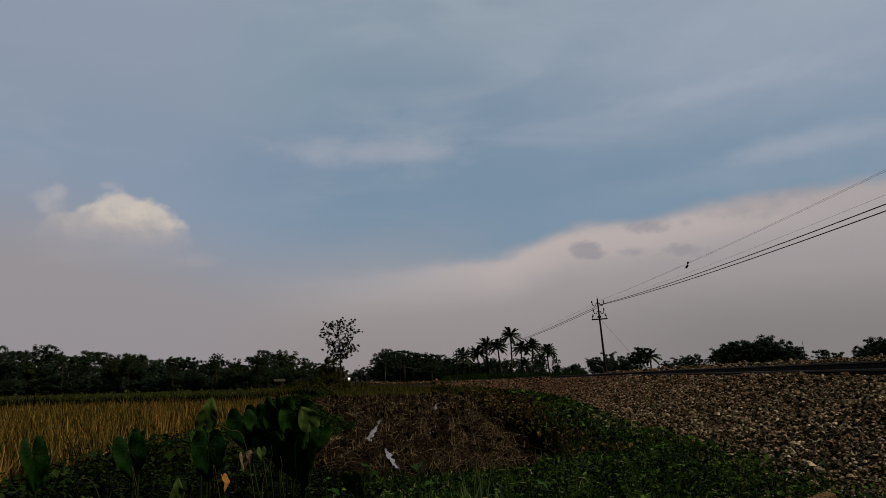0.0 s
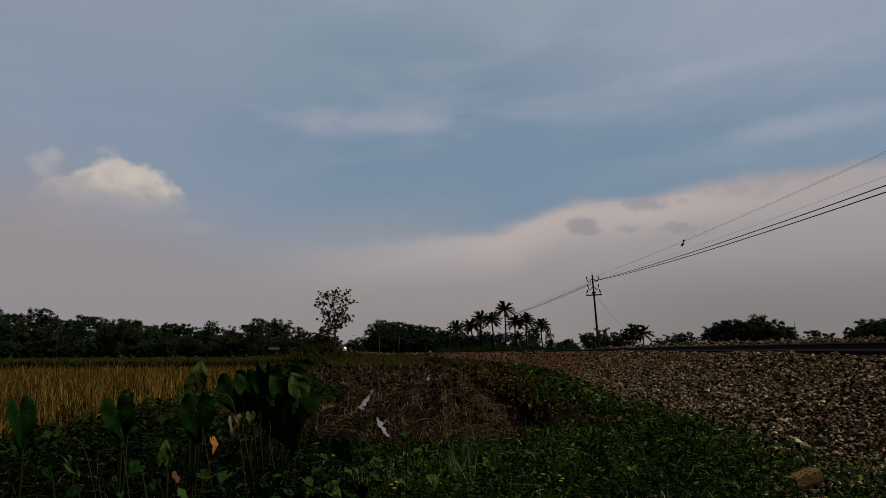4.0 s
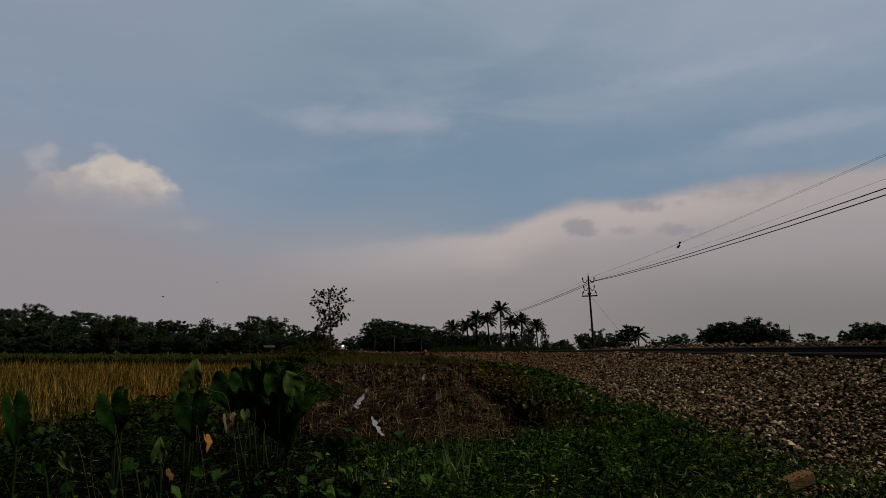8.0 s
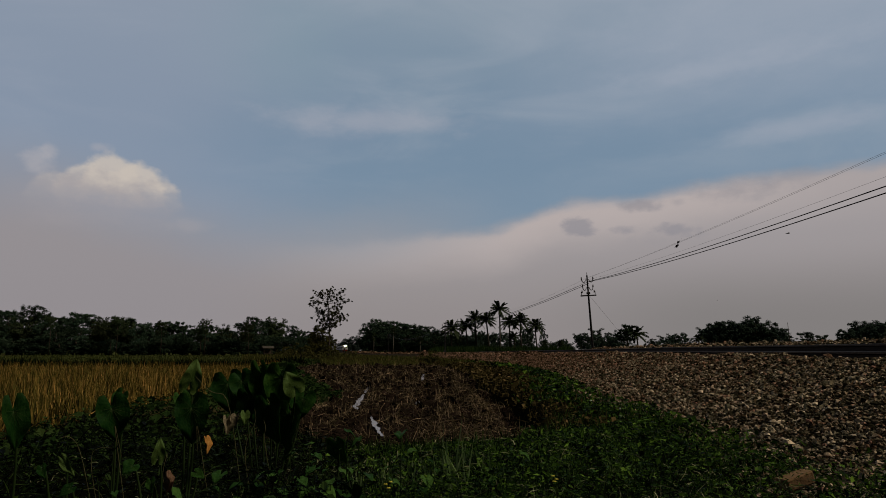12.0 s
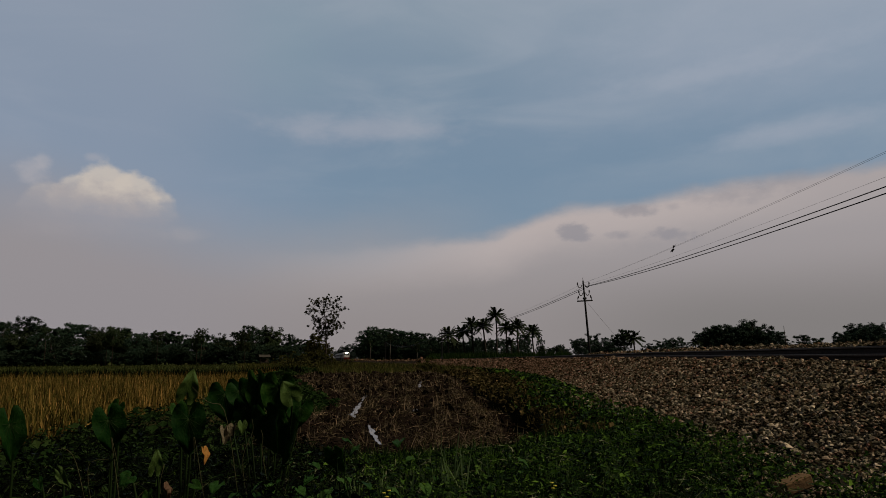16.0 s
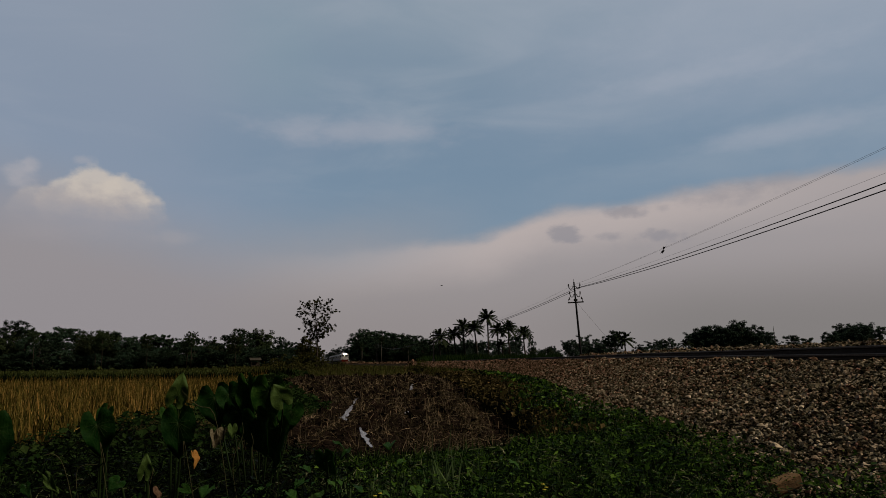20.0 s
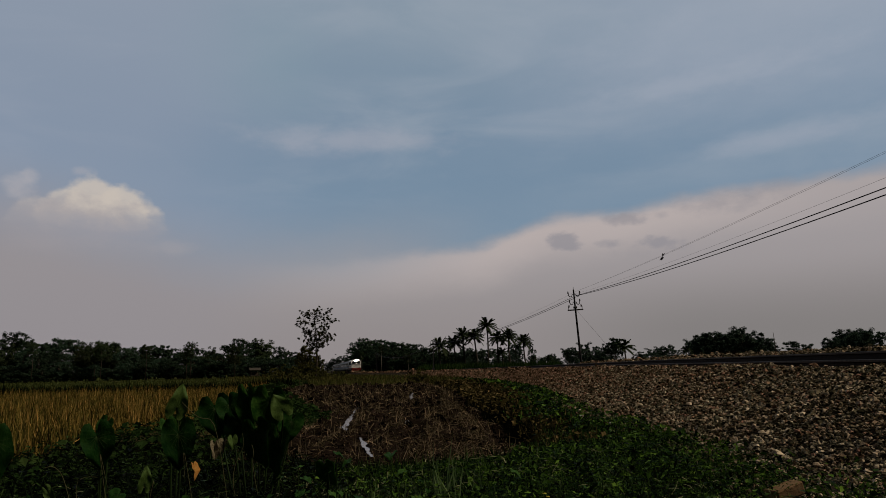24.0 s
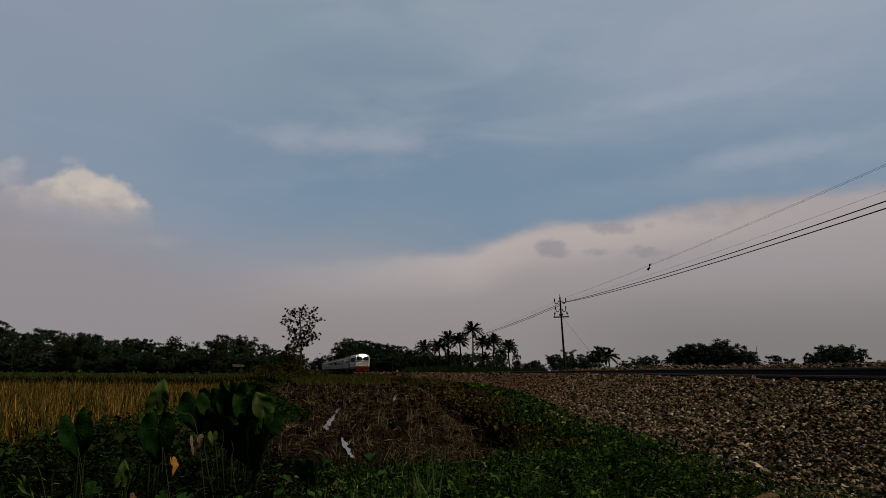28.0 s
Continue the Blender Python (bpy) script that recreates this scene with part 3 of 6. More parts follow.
def build_ground():
    r = np.concatenate([[0.4], np.geomspace(0.8, 60, 150), np.geomspace(64, 4200, 60)])
    front = np.linspace(-60, 45, 300)
    back = np.linspace(45, 300, 60)[1:-1]
    az = np.radians(np.concatenate([front, back]))
    n = len(az)
    Rr, A = np.meshgrid(r, az, indexing="ij")
    x, y = Rr * np.sin(A), Rr * np.cos(A)
    V = np.stack([x, y, ground_z(x, y)], -1).reshape(-1, 3)
    i, j = np.meshgrid(np.arange(len(r) - 1), np.arange(n), indexing="ij")
    a, b = i * n + j, i * n + (j + 1) % n
    F = np.stack([a, a + n, b + n, b], -1).reshape(-1, 4)
    mid = V[F].mean(1)
    mx, my = mid[:, 0], mid[:, 1]
    s, l = to_track(mx, my)
    idx = np.zeros(len(F), dtype=np.int32)
    idx[(np.hypot(mx, my) > 40) & (l < -14) & (mx < -16)] = 1
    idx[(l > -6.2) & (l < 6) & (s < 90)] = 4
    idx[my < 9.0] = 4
    idx[in_mud(mx, my)] = 2
    idx[in_stubble(mx, my)] = 3
    V = np.concatenate([V, [[0, 0, float(ground_z(0.0, 0.0))]]])
    ring = np.arange(n)
    cap = np.stack([np.full(n, len(V) - 1), ring, (ring + 1) % n], -1)
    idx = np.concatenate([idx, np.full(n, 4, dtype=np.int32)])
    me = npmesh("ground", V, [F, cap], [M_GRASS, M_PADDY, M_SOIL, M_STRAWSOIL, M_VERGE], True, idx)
    tagged(obj("ground", me), "flat farmland of soil, grass and young rice", "ground", kind="structure")


build_ground()

# ---- ballast and track ----


def ballast_h(s, l):
    """Height of the ballast's surface over the near rail's top."""
    s, l = np.asarray(s, dtype=float), np.asarray(l, dtype=float)
    heap = 0.25 * (1 - smooth01((s - 38) / 14)) + 0.02
    h = np.interp(l, [-3.4, -1.5, -1.05, -0.75, 0.9, 1.35], [-0.70, -0.115, -0.105, -0.19, -0.17, -0.10])
    far = np.interp(l, [0.9, 1.7, 2.3, 4.0], [0.0, 0.85, 0.9, -1.0])
    k = smooth01((l - 0.9) / 0.5)
    hf = np.where(far > 0, -0.12 + far * (heap + 0.06), -0.12 - (-far) * 0.58)
    tilt = cant(s) * np.clip((l + 0.53) / 1.067, 0, 1.1)
    return (h + tilt) * (1 - k) + k * (hf + 0.0)


def ballast_z(s, l):
    x, y = track_xy(s, l)
    bump = 0.022 * wobble(x, y, 3.1, 1) + 0.03 * wobble(x, y, 0.9, 2) * (np.abs(l + 1.6) < 1.5)
    return rail_z(s) + ballast_h(s, l) + bump


def build_ballast():
    ss = np.concatenate([np.arange(-25, 70, 0.25), np.geomspace(70, 900, 90)])
    ll = np.concatenate([np.arange(-3.55, 4.1, 0.17)])
    S, L = np.meshgrid(ss, ll, indexing="ij")
    x, y = track_xy(S, L)
    V = np.stack([x, y, ballast_z(S, L)], -1).reshape(-1, 3)
    n = len(ll)
    i, j = np.meshgrid(np.arange(len(ss) - 1), np.arange(n - 1), indexing="ij")
    a = i * n + j
    F = np.stack([a, a + n, a + n + 1, a + 1], -1).reshape(-1, 4)[:, ::-1]
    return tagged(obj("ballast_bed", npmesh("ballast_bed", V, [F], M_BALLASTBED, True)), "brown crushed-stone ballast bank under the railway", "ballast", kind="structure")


BALLAST = build_ballast()


def stone_shape(rng):
    """A broken angular stone."""
    V = np.array([(x, y, z) for z in (-1, 1) for y in (-1, 1) for x in (-1, 1)], dtype=float)
    F = np.array([(4, 5, 7), (4, 7, 6), (0, 1, 5), (0, 5, 4), (2, 6, 7), (2, 7, 3), (0, 4, 6), (0, 6, 2), (1, 3, 7), (1, 7, 5)])
    V[4:] *= np.array([rng.uniform(0.3, 0.75), rng.uniform(0.3, 0.75), 1.0])
    V = V * rng.uniform(0.7, 1.15, (8, 1)) + rng.normal(0, 0.22, (8, 3))
    return V * np.array([1.0, rng.uniform(0.6, 0.9), rng.uniform(0.30, 0.54)]) * 0.50, [F]


def foot(s):
    """How much further out the ballast spreads past the near stretch."""
    return 0.3 * smooth01((np.asarray(s, dtype=float) - 6.5) / 5.0)


def build_stones():
    rng = np.random.default_rng(5)
    shapes = [stone_shape(rng) for _ in range(8)]
    pieces, rusty = [], []
    # stretches of the bank: from, to, spacing, stone size
    for s0, s1, gap, size in ((-9, 2, 0.055, 0.058), (2, 5.5, 0.0185, 0.024), (5.5, 9, 0.0215, 0.029), (9, 20, 0.029, 0.036), (20, 40, 0.043, 0.049), (40, 85, 0.080, 0.090), (85, 170, 0.15, 0.17), (170, 330, 0.30, 0.34)):
        for l0, l1, k in ((-1.7 if s0 > 80 else -4.15 if s0 >= 5 else -3.75, -0.72, 1.0), (1.3, 2.6, 1.5)):
            if l0 > 0 and s0 > 39:
                continue
            n = int((s1 - s0) * (l1 - l0) / (gap * k) ** 2)
            s, l = rng.uniform(s0, s1, n), rng.uniform(l0, l1, n)
            if l0 < 0:
                keep = rng.random(n) < np.interp(l + foot(s), [-3.75, -3.6, -3.1, -2.4], [0.0, 0.45, 0.65, 1.0])
                s, l = s[keep], l[keep]
            n = len(s)
            x, y = track_xy(s, l)
            sc = size * k * rng.lognormal(0, 0.24, n)
            pos = np.stack([x, y, np.maximum(ballast_z(s, l), ground_z(x, y) if l0 < 0 else -9.0) + sc * rng.uniform(-0.3, 0.9, n)], -1)
            R = rotations(rng, n, 0.55)
            pick = rng.integers(0, 8, n)
            # iron dust has stained most stones further along
            stained = rng.random(n) < np.interp(s, [6, 30], [0.15, 0.95]) * (1.0 if l0 < 0 else 0.35)
            for q in range(8):
                for bag, which in ((pieces, ~stained), (rusty, stained)):
                    mk = (pick == q) & which
                    bag.append(scatter(shapes[q], pos[mk], sc[mk], R[mk]))
    for bag, mat, lab in ((pieces, M_STONE, "angular grey-brown crushed stones"), (rusty, M_STONERUST, "angular crushed stones stained with rust")):
        V, F = join(bag)
        ob = obj("stones", npmesh("stones", V, F, mat), BALLAST, lab)
        ob["kind"] = "stuff"
    # stones that lie loose at the near foot of the bank, each by itself
    meshes = [npmesh("stone", v, f, M_STONE1) for v, f in shapes]
    for i in range(280):
        s, l = rng.uniform(3.0, 6.5), rng.uniform(-3.6, -1.6)
        x, y = track_xy(s, l)
        if math.hypot(float(x) - 1.16, float(y) - 3.68) < 0.2:
            continue
        sc = rng.lognormal(math.log(0.029), 0.28)
        m = pose(float(x), float(y), float(ballast_z(s, l)) + sc * 0.33, *rng.uniform(-35, 35, 2), rng.uniform(0, 360))
        obj("stone", meshes[i % 8], BALLAST, m=m @ Matrix.Diagonal((sc, sc, sc, 1)))


build_stones()

RAIL_PROFILE = [(-0.065, 0.0), (0.065, 0.0), (0.065, 0.012), (0.012, 0.03), (0.009, 0.115), (0.035, 0.128), (0.035, 0.152), (0.028, 0.159), (-0.028, 0.159), (-0.035, 0.152), (-0.035, 0.128), (-0.009, 0.115), (-0.012, 0.03), (-0.065, 0.012)]


def build_track():
    track = tagged(new("railway_track"), "single railway track, rusty rails with polished heads", "railway track", kind="structure")
    ss = np.concatenate([np.arange(-25, 70, 1.0), np.arange(70, 900, 10.0)])
    n = len(RAIL_PROFILE)
    for side in (-1, 1):
        pr = np.array(RAIL_PROFILE)
        S = np.repeat(ss, n)
        L = side * 0.5335 + np.tile(pr[:, 0], len(ss))
        x, y = track_xy(S, L)
        z = rail_z(S) - 0.159 + np.tile(pr[:, 1], len(ss)) + (cant(S) if side > 0 else 0)
        V = np.stack([x, y, z], -1)
        i, j = np.meshgrid(np.arange(len(ss) - 1), np.arange(n), indexing="ij")
        a, b = i * n + j, i * n + (j + 1) % n
        F = np.stack([a, b, b + n, a + n], -1).reshape(-1, 4)
        kind = np.zeros(n, dtype=int)
        kind[7], kind[[5, 6, 8, 9]] = 1, 2
        idx = np.tile(kind, len(ss) - 1)
        obj("rail", npmesh("rail", V, [F], [M_RAIL, M_RAILTOP, M_RAILSIDE], False, idx), track)
    V, F = join([(np.array([(x, y * w, z) for x in (-1, 1) for (y, z, w) in ((-0.13, -0.2, 1), (0.13, -0.2, 1), (0.10, 0.0, 1), (-0.10, 0.0, 1))], dtype=float),
                  [np.array([(0, 1, 2, 3), (7, 6, 5, 4), (0, 4, 5, 1), (1, 5, 6, 2), (2, 6, 7, 3), (3, 7, 4, 0)])])])
    me = npmesh("sleeper", V, F, M_CONCRETE)
    for k in range(-5, 90):
        s = k * 0.6
        x, y = track_xy(s, 0.0)
        th = math.degrees(min(max((s - Y0) / RAD, 0), TURN))
        c = float(cant(s))
        m = pose(float(x), float(y), float(rail_z(s)) - 0.163 + c / 2, 0, -math.degrees(math.atan2(c, 1.067)), th)
        obj("sleeper", me, track, m=m)


build_track()

# ---- telegraph line ----


def pole_at(s, l, height, lean, detail=True):
    x, y = (float(v) for v in track_xy(s, l))
    z = float(ground_z(x, y)) - 0.1
    th = math.degrees(min(max((s - Y0) / RAD, 0), TURN))
    p = tagged(new("telegraph_pole"), "dark steel telegraph pole with hooked insulator arms beside the track", "utility pole", "poles along the railway")
    p.matrix_basis = pose(x, y, z, 0, lean, th)
    h = height
    part("foot", box_bm(0.34, 0.34, 1.3, (0, 0, 0.55), 0.02), M_CONCRETE if not detail else M_STEEL, p)
    part("mast", cyl_bm(0.092, 0.052, (0, 0, 0.1), (0, 0, h), 10), M_STEEL, p, smooth=False)
    part("finial", cyl_bm(0.02, 0.012, (0, 0, h), (0, 0, h + 0.22), 6), M_STEEL, p)
    part("crossarm", box_bm(1.15, 0.09, 0.09, (0, 0, h - 1.45), 0.008), M_STEEL, p)
    part("clamp", box_bm(0.24, 0.2, 0.16, (0, 0, h - 1.28), 0.03), M_STEEL, p)
    for zz, w in ((h - 0.28, 0.40), (h - 0.85, 0.36)):
        for sd in (-1, 1):
            pts = [(0, 0, zz - 0.02), (sd * w * 0.35, 0, zz - 0.05)] + [(sd * (w * 0.68 - w * 0.34 * math.cos(a)), 0, zz - 0.06 - 0.16 * math.sin(a)) for a in np.linspace(0.2, 3.0, 7)] + [(sd * (w + 0.03), 0, zz + 0.05)]
            V, F = tube(pts, 0.03, 6)
            hook = obj("hook", npmesh("hook", V, F, M_STEEL), p)
            pc = part("insulator", cyl_bm(0.055, 0.035, (sd * (w + 0.03), 0, zz), (sd * (w + 0.03), 0, zz + 0.17), 8), M_PORC, hook)
    for sd in (-1, 1):
        V, F = tube([(sd * 0.5, 0, h - 1.42), (sd * 0.52, 0, h - 1.2), (sd * 0.45, 0, h - 1.12)], 0.022, 6)
        pin = obj("pin", npmesh("pin", V, F, M_STEEL), p)
        part("insulator", cyl_bm(0.05, 0.035, (sd * 0.45, 0, h - 1.25), (sd * 0.45, 0, h - 1.07), 8), M_PORC, pin)
    return p


def pole_point(p, x, z):
    return p.matrix_basis @ Vector((x, 0, z))


POLE_H = 6.35
P_NEAR = pole_at(-3.0, 7.7, 7.0, 0)
P_MAIN = pole_at(50.6, 5.42, POLE_H, -3.4)
P_FAR = pole_at(110.0, 5.0, 5.3, 0)
P_END = pole_at(203.0, 5.0, 6.0, 0)


def wire(a, b, sag, r, label):
    n = 28
    t = np.linspace(0, 1, n)
    P = np.array(a)[None] * (1 - t)[:, None] + np.array(b)[None] * t[:, None]
    P[:, 2] -= 4 * sag * t * (1 - t)
    V, F = tube(P, r, 5)
    tagged(obj("overhead_wire", npmesh("overhead_wire", V, F, M_WIRE if r > 0.012 else M_THINWIRE, True)), label, "wire", "wires of the telegraph line")


def build_wires():
    for h, w0, w, sag1, sag2, r, dz in ((-0.42, 0.39, 0.20, 0.45, 0.78, 0.017, -0.87), (-0.46, -0.39, 0.10, 0.50, 0.80, 0.017, -1.29), (-0.10, 0.43, 0.30, 0.35, 0.9, 0.0038, -0.03), (-0.14, -0.43, 0.10, 0.4, 0.9, 0.0038, -0.38), (-0.30, -0.39, 0.20, 0.42, 0.95, 0.0035, -1.0)):
        a, b, c, d = pole_point(P_NEAR, w0, 7.0 + h + dz), pole_point(P_MAIN, w, POLE_H + h), pole_point(P_FAR, w, 5.3 + h), pole_point(P_END, w, 6.0 + h)
        lab = "black sagging overhead cable" if r > 0.012 else "thin sagging telegraph wire"
        wire(a, b, sag1, r, lab)
        if h == -0.46:
            b = pole_point(P_MAIN, w, POLE_H - 0.58)
        wire(b, c, sag2, r if r > 0.012 else 0.0025, lab)
        wire(c, d, sag2 * 2, r if r > 0.012 else 0.0025, lab)
    g = pole_point(P_MAIN, 0.1, POLE_H - 1.5)
    e = Vector((g.x + 4.0, g.y + 1.0, float(ground_z(g.x + 4.0, g.y + 1.0))))
    V, F = tube([g, (g + e) / 2, e], 0.007, 5)
    tagged(obj("guy_wire", npmesh("guy_wire", V, F, M_WIRE)), "slanting stay wire that anchors the pole", "wire")


build_wires()

# ---- trees ----
LEAF = (np.array([(-0.5, 0, 0), (0, -0.28, 0.06), (0.5, 0, -0.05), (0, 0.28, 0.06)]), [np.array([(0, 1, 2, 3)])])


def leaf_clumps(rng, centres, radii, per, size, tilt=0.9):
    c = np.repeat(centres, per, axis=0)
    r = np.repeat(np.broadcast_to(radii, (len(centres),)), per)
    d = rng.normal(0, 1, (len(c), 3))
    d /= np.linalg.norm(d, axis=1)[:, None]
    pos = c + d * (r * rng.random(len(c)) ** 0.5)[:, None] * np.array([1, 1, 0.75])
    sc = size * rng.lognormal(0, 0.3, len(c))
    return scatter(LEAF, pos, sc, facing(rng, 0.75 * d + np.array([0, 0, 0.35]) + rng.normal(0, 0.45 * tilt, d.shape)))


def tree_mesh(kind, seed, mat, bark):
    """Trunk and crown meshes of a tree about 10 m tall."""
    rng = np.random.default_rng(seed)
    wood, leaves = [], []
    if kind == "bamboo":
        for _ in range(16):
            a, out, h = rng.uniform(0, 6.28), rng.uniform(0.8, 3.0), rng.uniform(6.5, 10.0)
            t = np.linspace(0, 1, 9)
            P = np.stack([np.cos(a) * (0.3 + out * t ** 2.2), np.sin(a) * (0.3 + out * t ** 2.2), h * (t - 0.10 * t ** 4)], -1)
            wood.append(tube(P, 0.07 * (1 - 0.8 * t), 5))
            cs = P[2:][rng.integers(0, 7, 14)] + rng.normal(0, 0.45, (14, 3))
            leaves.append(leaf_clumps(rng, cs, 0.65, 44, 0.30, 0.9))
    else:
        flat = kind == "layered"
        t = np.linspace(0, 1, 7)
        top = 8.6 if flat else 7.0
        P = np.stack([0.35 * np.sin(3 * t + seed), 0.3 * np.cos(2.3 * t), top * t], -1)
        wood.append(tube(P, 0.22 * (1 - 0.75 * t) + 0.02, 7))
        n = 26 if flat else 30
        cs, rs = [], []
        for k in range(n):
            a = rng.uniform(0, 6.28)
            z = rng.uniform(0.42, 1.0) * 9.4 if flat else rng.uniform(0.16, 1.0) * 9.3
            w = (3.4 if flat else 3.0) * math.sqrt(max(0.05, 1 - ((z / 9.7 - 0.55) / 0.62) ** 2)) * rng.uniform(0.35, 1.05)
            e = np.array([math.cos(a) * w, math.sin(a) * w, z])
            b0 = np.array([P[:, 0].mean(), P[:, 1].mean(), min(top, z * 0.75)])
            m = (b0 + e) / 2 + np.array([0, 0, -0.2 if flat else 0.1])
            wood.append(tube([b0, m, e], [0.07, 0.045, 0.015], 5))
            for _ in range(5):
                cs.append(e + rng.normal(0, 1, 3) * ((0.95, 0.95, 0.16) if flat else (0.7, 0.7, 0.55)))
                rs.append(rng.uniform(0.4, 0.8))
        leaves.append(leaf_clumps(rng, np.array(cs), np.array(rs), 60, 0.30, 0.7 if flat else 0.9))
    V, F = join(wood)
    W, G = join(leaves)
    return npmesh("trunk", V, F, bark, True), npmesh("crown", W, G, mat)


def make_tree(name, meshes, label, group, m):
    t = tagged(new(name), label, "tree", group)
    obj("trunk", meshes[0], t)
    obj("crown", meshes[1], t)
    t.matrix_basis = m
    return t


def spot(az, d):
    a = radians(az)
    return d * math.sin(a), d * math.cos(a)


KINDS = {
    "broad": [tree_mesh("round", 11, M_LEAF_A, M_BARK), tree_mesh("round", 12, M_LEAF_A, M_BARK)],
    "layered": [tree_mesh("layered", 21, M_LEAF_A, M_BARK), tree_mesh("layered", 22, M_LEAF_A, M_BARK)],
    "bamboo": [tree_mesh("bamboo", 31, M_LEAF_B, M_BARK), tree_mesh("bamboo", 32, M_LEAF_B, M_BARK)],
    "clump": [tree_mesh("round", 13, M_LEAF_F, M_BARK), tree_mesh("round", 14, M_LEAF_F, M_BARK)],
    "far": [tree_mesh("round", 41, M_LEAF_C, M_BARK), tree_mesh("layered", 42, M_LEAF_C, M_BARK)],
}
LABELS = {"broad": "dark green broadleaf tree in a dense grove", "layered": "dark spreading tree with layered flat boughs", "bamboo": "feathery dark green bamboo clump at the field's edge", "clump": "rounded blue-green tree in a dense clump beyond the bank", "far": "haze-tinted distant tree on the horizon"}
NAMES = {"broad": "broadleaf_tree", "layered": "spreading_tree", "bamboo": "bamboo_clump", "clump": "broadleaf_tree", "far": "distant_tree"}


def plant(kind, i, az, d, top, group, wide=1.0, rng=None):
    """A tree at that bearing and range whose top shows at the slope top over the eye."""
    x, y = spot(az, d)
    if abs(float(to_track(x, y)[1])) < 6.5:
        return
    z = float(ground_z(x, y)) - 0.15
    h = (EYE + top * d) - z
    k = h / 9.8
    m = pose(x, y, z, 0, 0, rng.uniform(0, 360)) @ Matrix.Diagonal((k * wide, k * wide, k, 1))
    make_tree(NAMES[kind], KINDS[kind][i % 2], LABELS[kind], group, m)


def build_trees():
    rng = np.random.default_rng(77)
    A = [-48, -39.5, -37.4, -35, -33.1, -31, -28.9, -27, -25.2, -23.5, -21.9, -20.8, -20.1, -19.2]
    T = [0.055, 0.0545, 0.048, 0.045, 0.0495, 0.039, 0.0365, 0.036, 0.0395, 0.043, 0.0470, 0.041, 0.031, 0.026]
    # grove behind the rice: a front and a back row, then undergrowth
    for az in np.arange(-47, -19.4, 0.95):
        a = az + rng.uniform(-0.3, 0.3)
        kind = ("broad", "layered", "broad", "bamboo", "layered")[int(rng.integers(0, 5))]
        if a > -24.5 or a < -38:
            kind = ("bamboo", "broad")[int(rng.integers(0, 2))]
        plant(kind, int(rng.integers(0, 2)), a, rng.uniform(152, 166), np.interp(a, A, T) * rng.uniform(0.84, 1.01), "grove behind the rice fields", 1.0, rng)
    for az in np.arange(-46.5, -19.2, 1.25):
        a = az + rng.uniform(-0.4, 0.4)
        kind = ("broad", "bamboo", "broad")[int(rng.integers(0, 3))]
        plant(kind, int(rng.integers(0, 2)), a, rng.uniform(141, 149), np.interp(a, A, T) * rng.uniform(0.50, 0.78), "grove behind the rice fields", 1.15, rng)
    for az in np.arange(-46.5, -19.6, 1.0):
        plant("broad", int(rng.integers(0, 2)), az + rng.uniform(-0.3, 0.3), rng.uniform(136, 140), rng.uniform(0.008, 0.018), "grove behind the rice fields", 2.0, rng)
    for az in np.arange(-46.8, -19.4, 0.8):
        plant("broad", int(rng.integers(0, 2)), az + rng.uniform(-0.3, 0.3), rng.uniform(150, 152), rng.uniform(0.016, 0.026), "grove behind the rice fields", 1.7, rng)
    # wood beyond the line, seen past the engine
    A2 = [-15.2, -14.6, -13.7, -12.5, -11.2, -9.8, -9, -8, -6]
    T2 = [0.022, 0.034, 0.0445, 0.042, 0.0395, 0.035, 0.031, 0.026, 0.018]
    for az in np.arange(-14.7, -6.0, 0.62):
        a = az + rng.uniform(-0.15, 0.15)
        d = np.interp(a, [-14.7, -12.5, -9], [345, 262, 216])
        plant(("layered", "broad")[int(rng.integers(0, 2))], int(rng.integers(0, 2)), a, d + rng.uniform(0, 14), np.interp(a, A2, T2) * rng.uniform(0.9, 1.02), "wood beyond the railway", 1.0, rng)
    for az in np.arange(-14.2, -5.0, 0.75):
        a = az + rng.uniform(-0.15, 0.15)
        d = np.interp(a, [-14.7, -12.5, -9], [335, 250, 205])
        plant("broad", int(rng.integers(0, 2)), a, d, np.interp(a, A2, T2) * rng.uniform(0.45, 0.7), "wood beyond the railway", 1.3, rng)
    for az in np.arange(-14.5, -5.0, 0.5):
        a = az + rng.uniform(-0.15, 0.15)
        d = np.interp(a, [-14.7, -12.5, -9], [352, 268, 220])
        plant("broad", int(rng.integers(0, 2)), a, d, np.interp(a, A2, T2) * rng.uniform(0.6, 0.85), "wood beyond the railway", 1.6, rng)
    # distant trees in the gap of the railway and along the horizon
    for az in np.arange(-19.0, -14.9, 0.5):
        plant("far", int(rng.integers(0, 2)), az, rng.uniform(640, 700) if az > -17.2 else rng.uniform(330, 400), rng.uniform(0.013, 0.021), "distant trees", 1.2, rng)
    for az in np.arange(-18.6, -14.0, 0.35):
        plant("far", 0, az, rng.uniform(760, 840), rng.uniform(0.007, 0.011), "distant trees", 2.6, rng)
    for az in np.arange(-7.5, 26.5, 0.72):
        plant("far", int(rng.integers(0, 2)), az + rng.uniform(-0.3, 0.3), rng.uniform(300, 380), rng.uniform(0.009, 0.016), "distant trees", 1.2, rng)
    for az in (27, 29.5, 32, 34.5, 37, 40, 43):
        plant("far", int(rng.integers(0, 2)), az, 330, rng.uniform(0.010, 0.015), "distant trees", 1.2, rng)
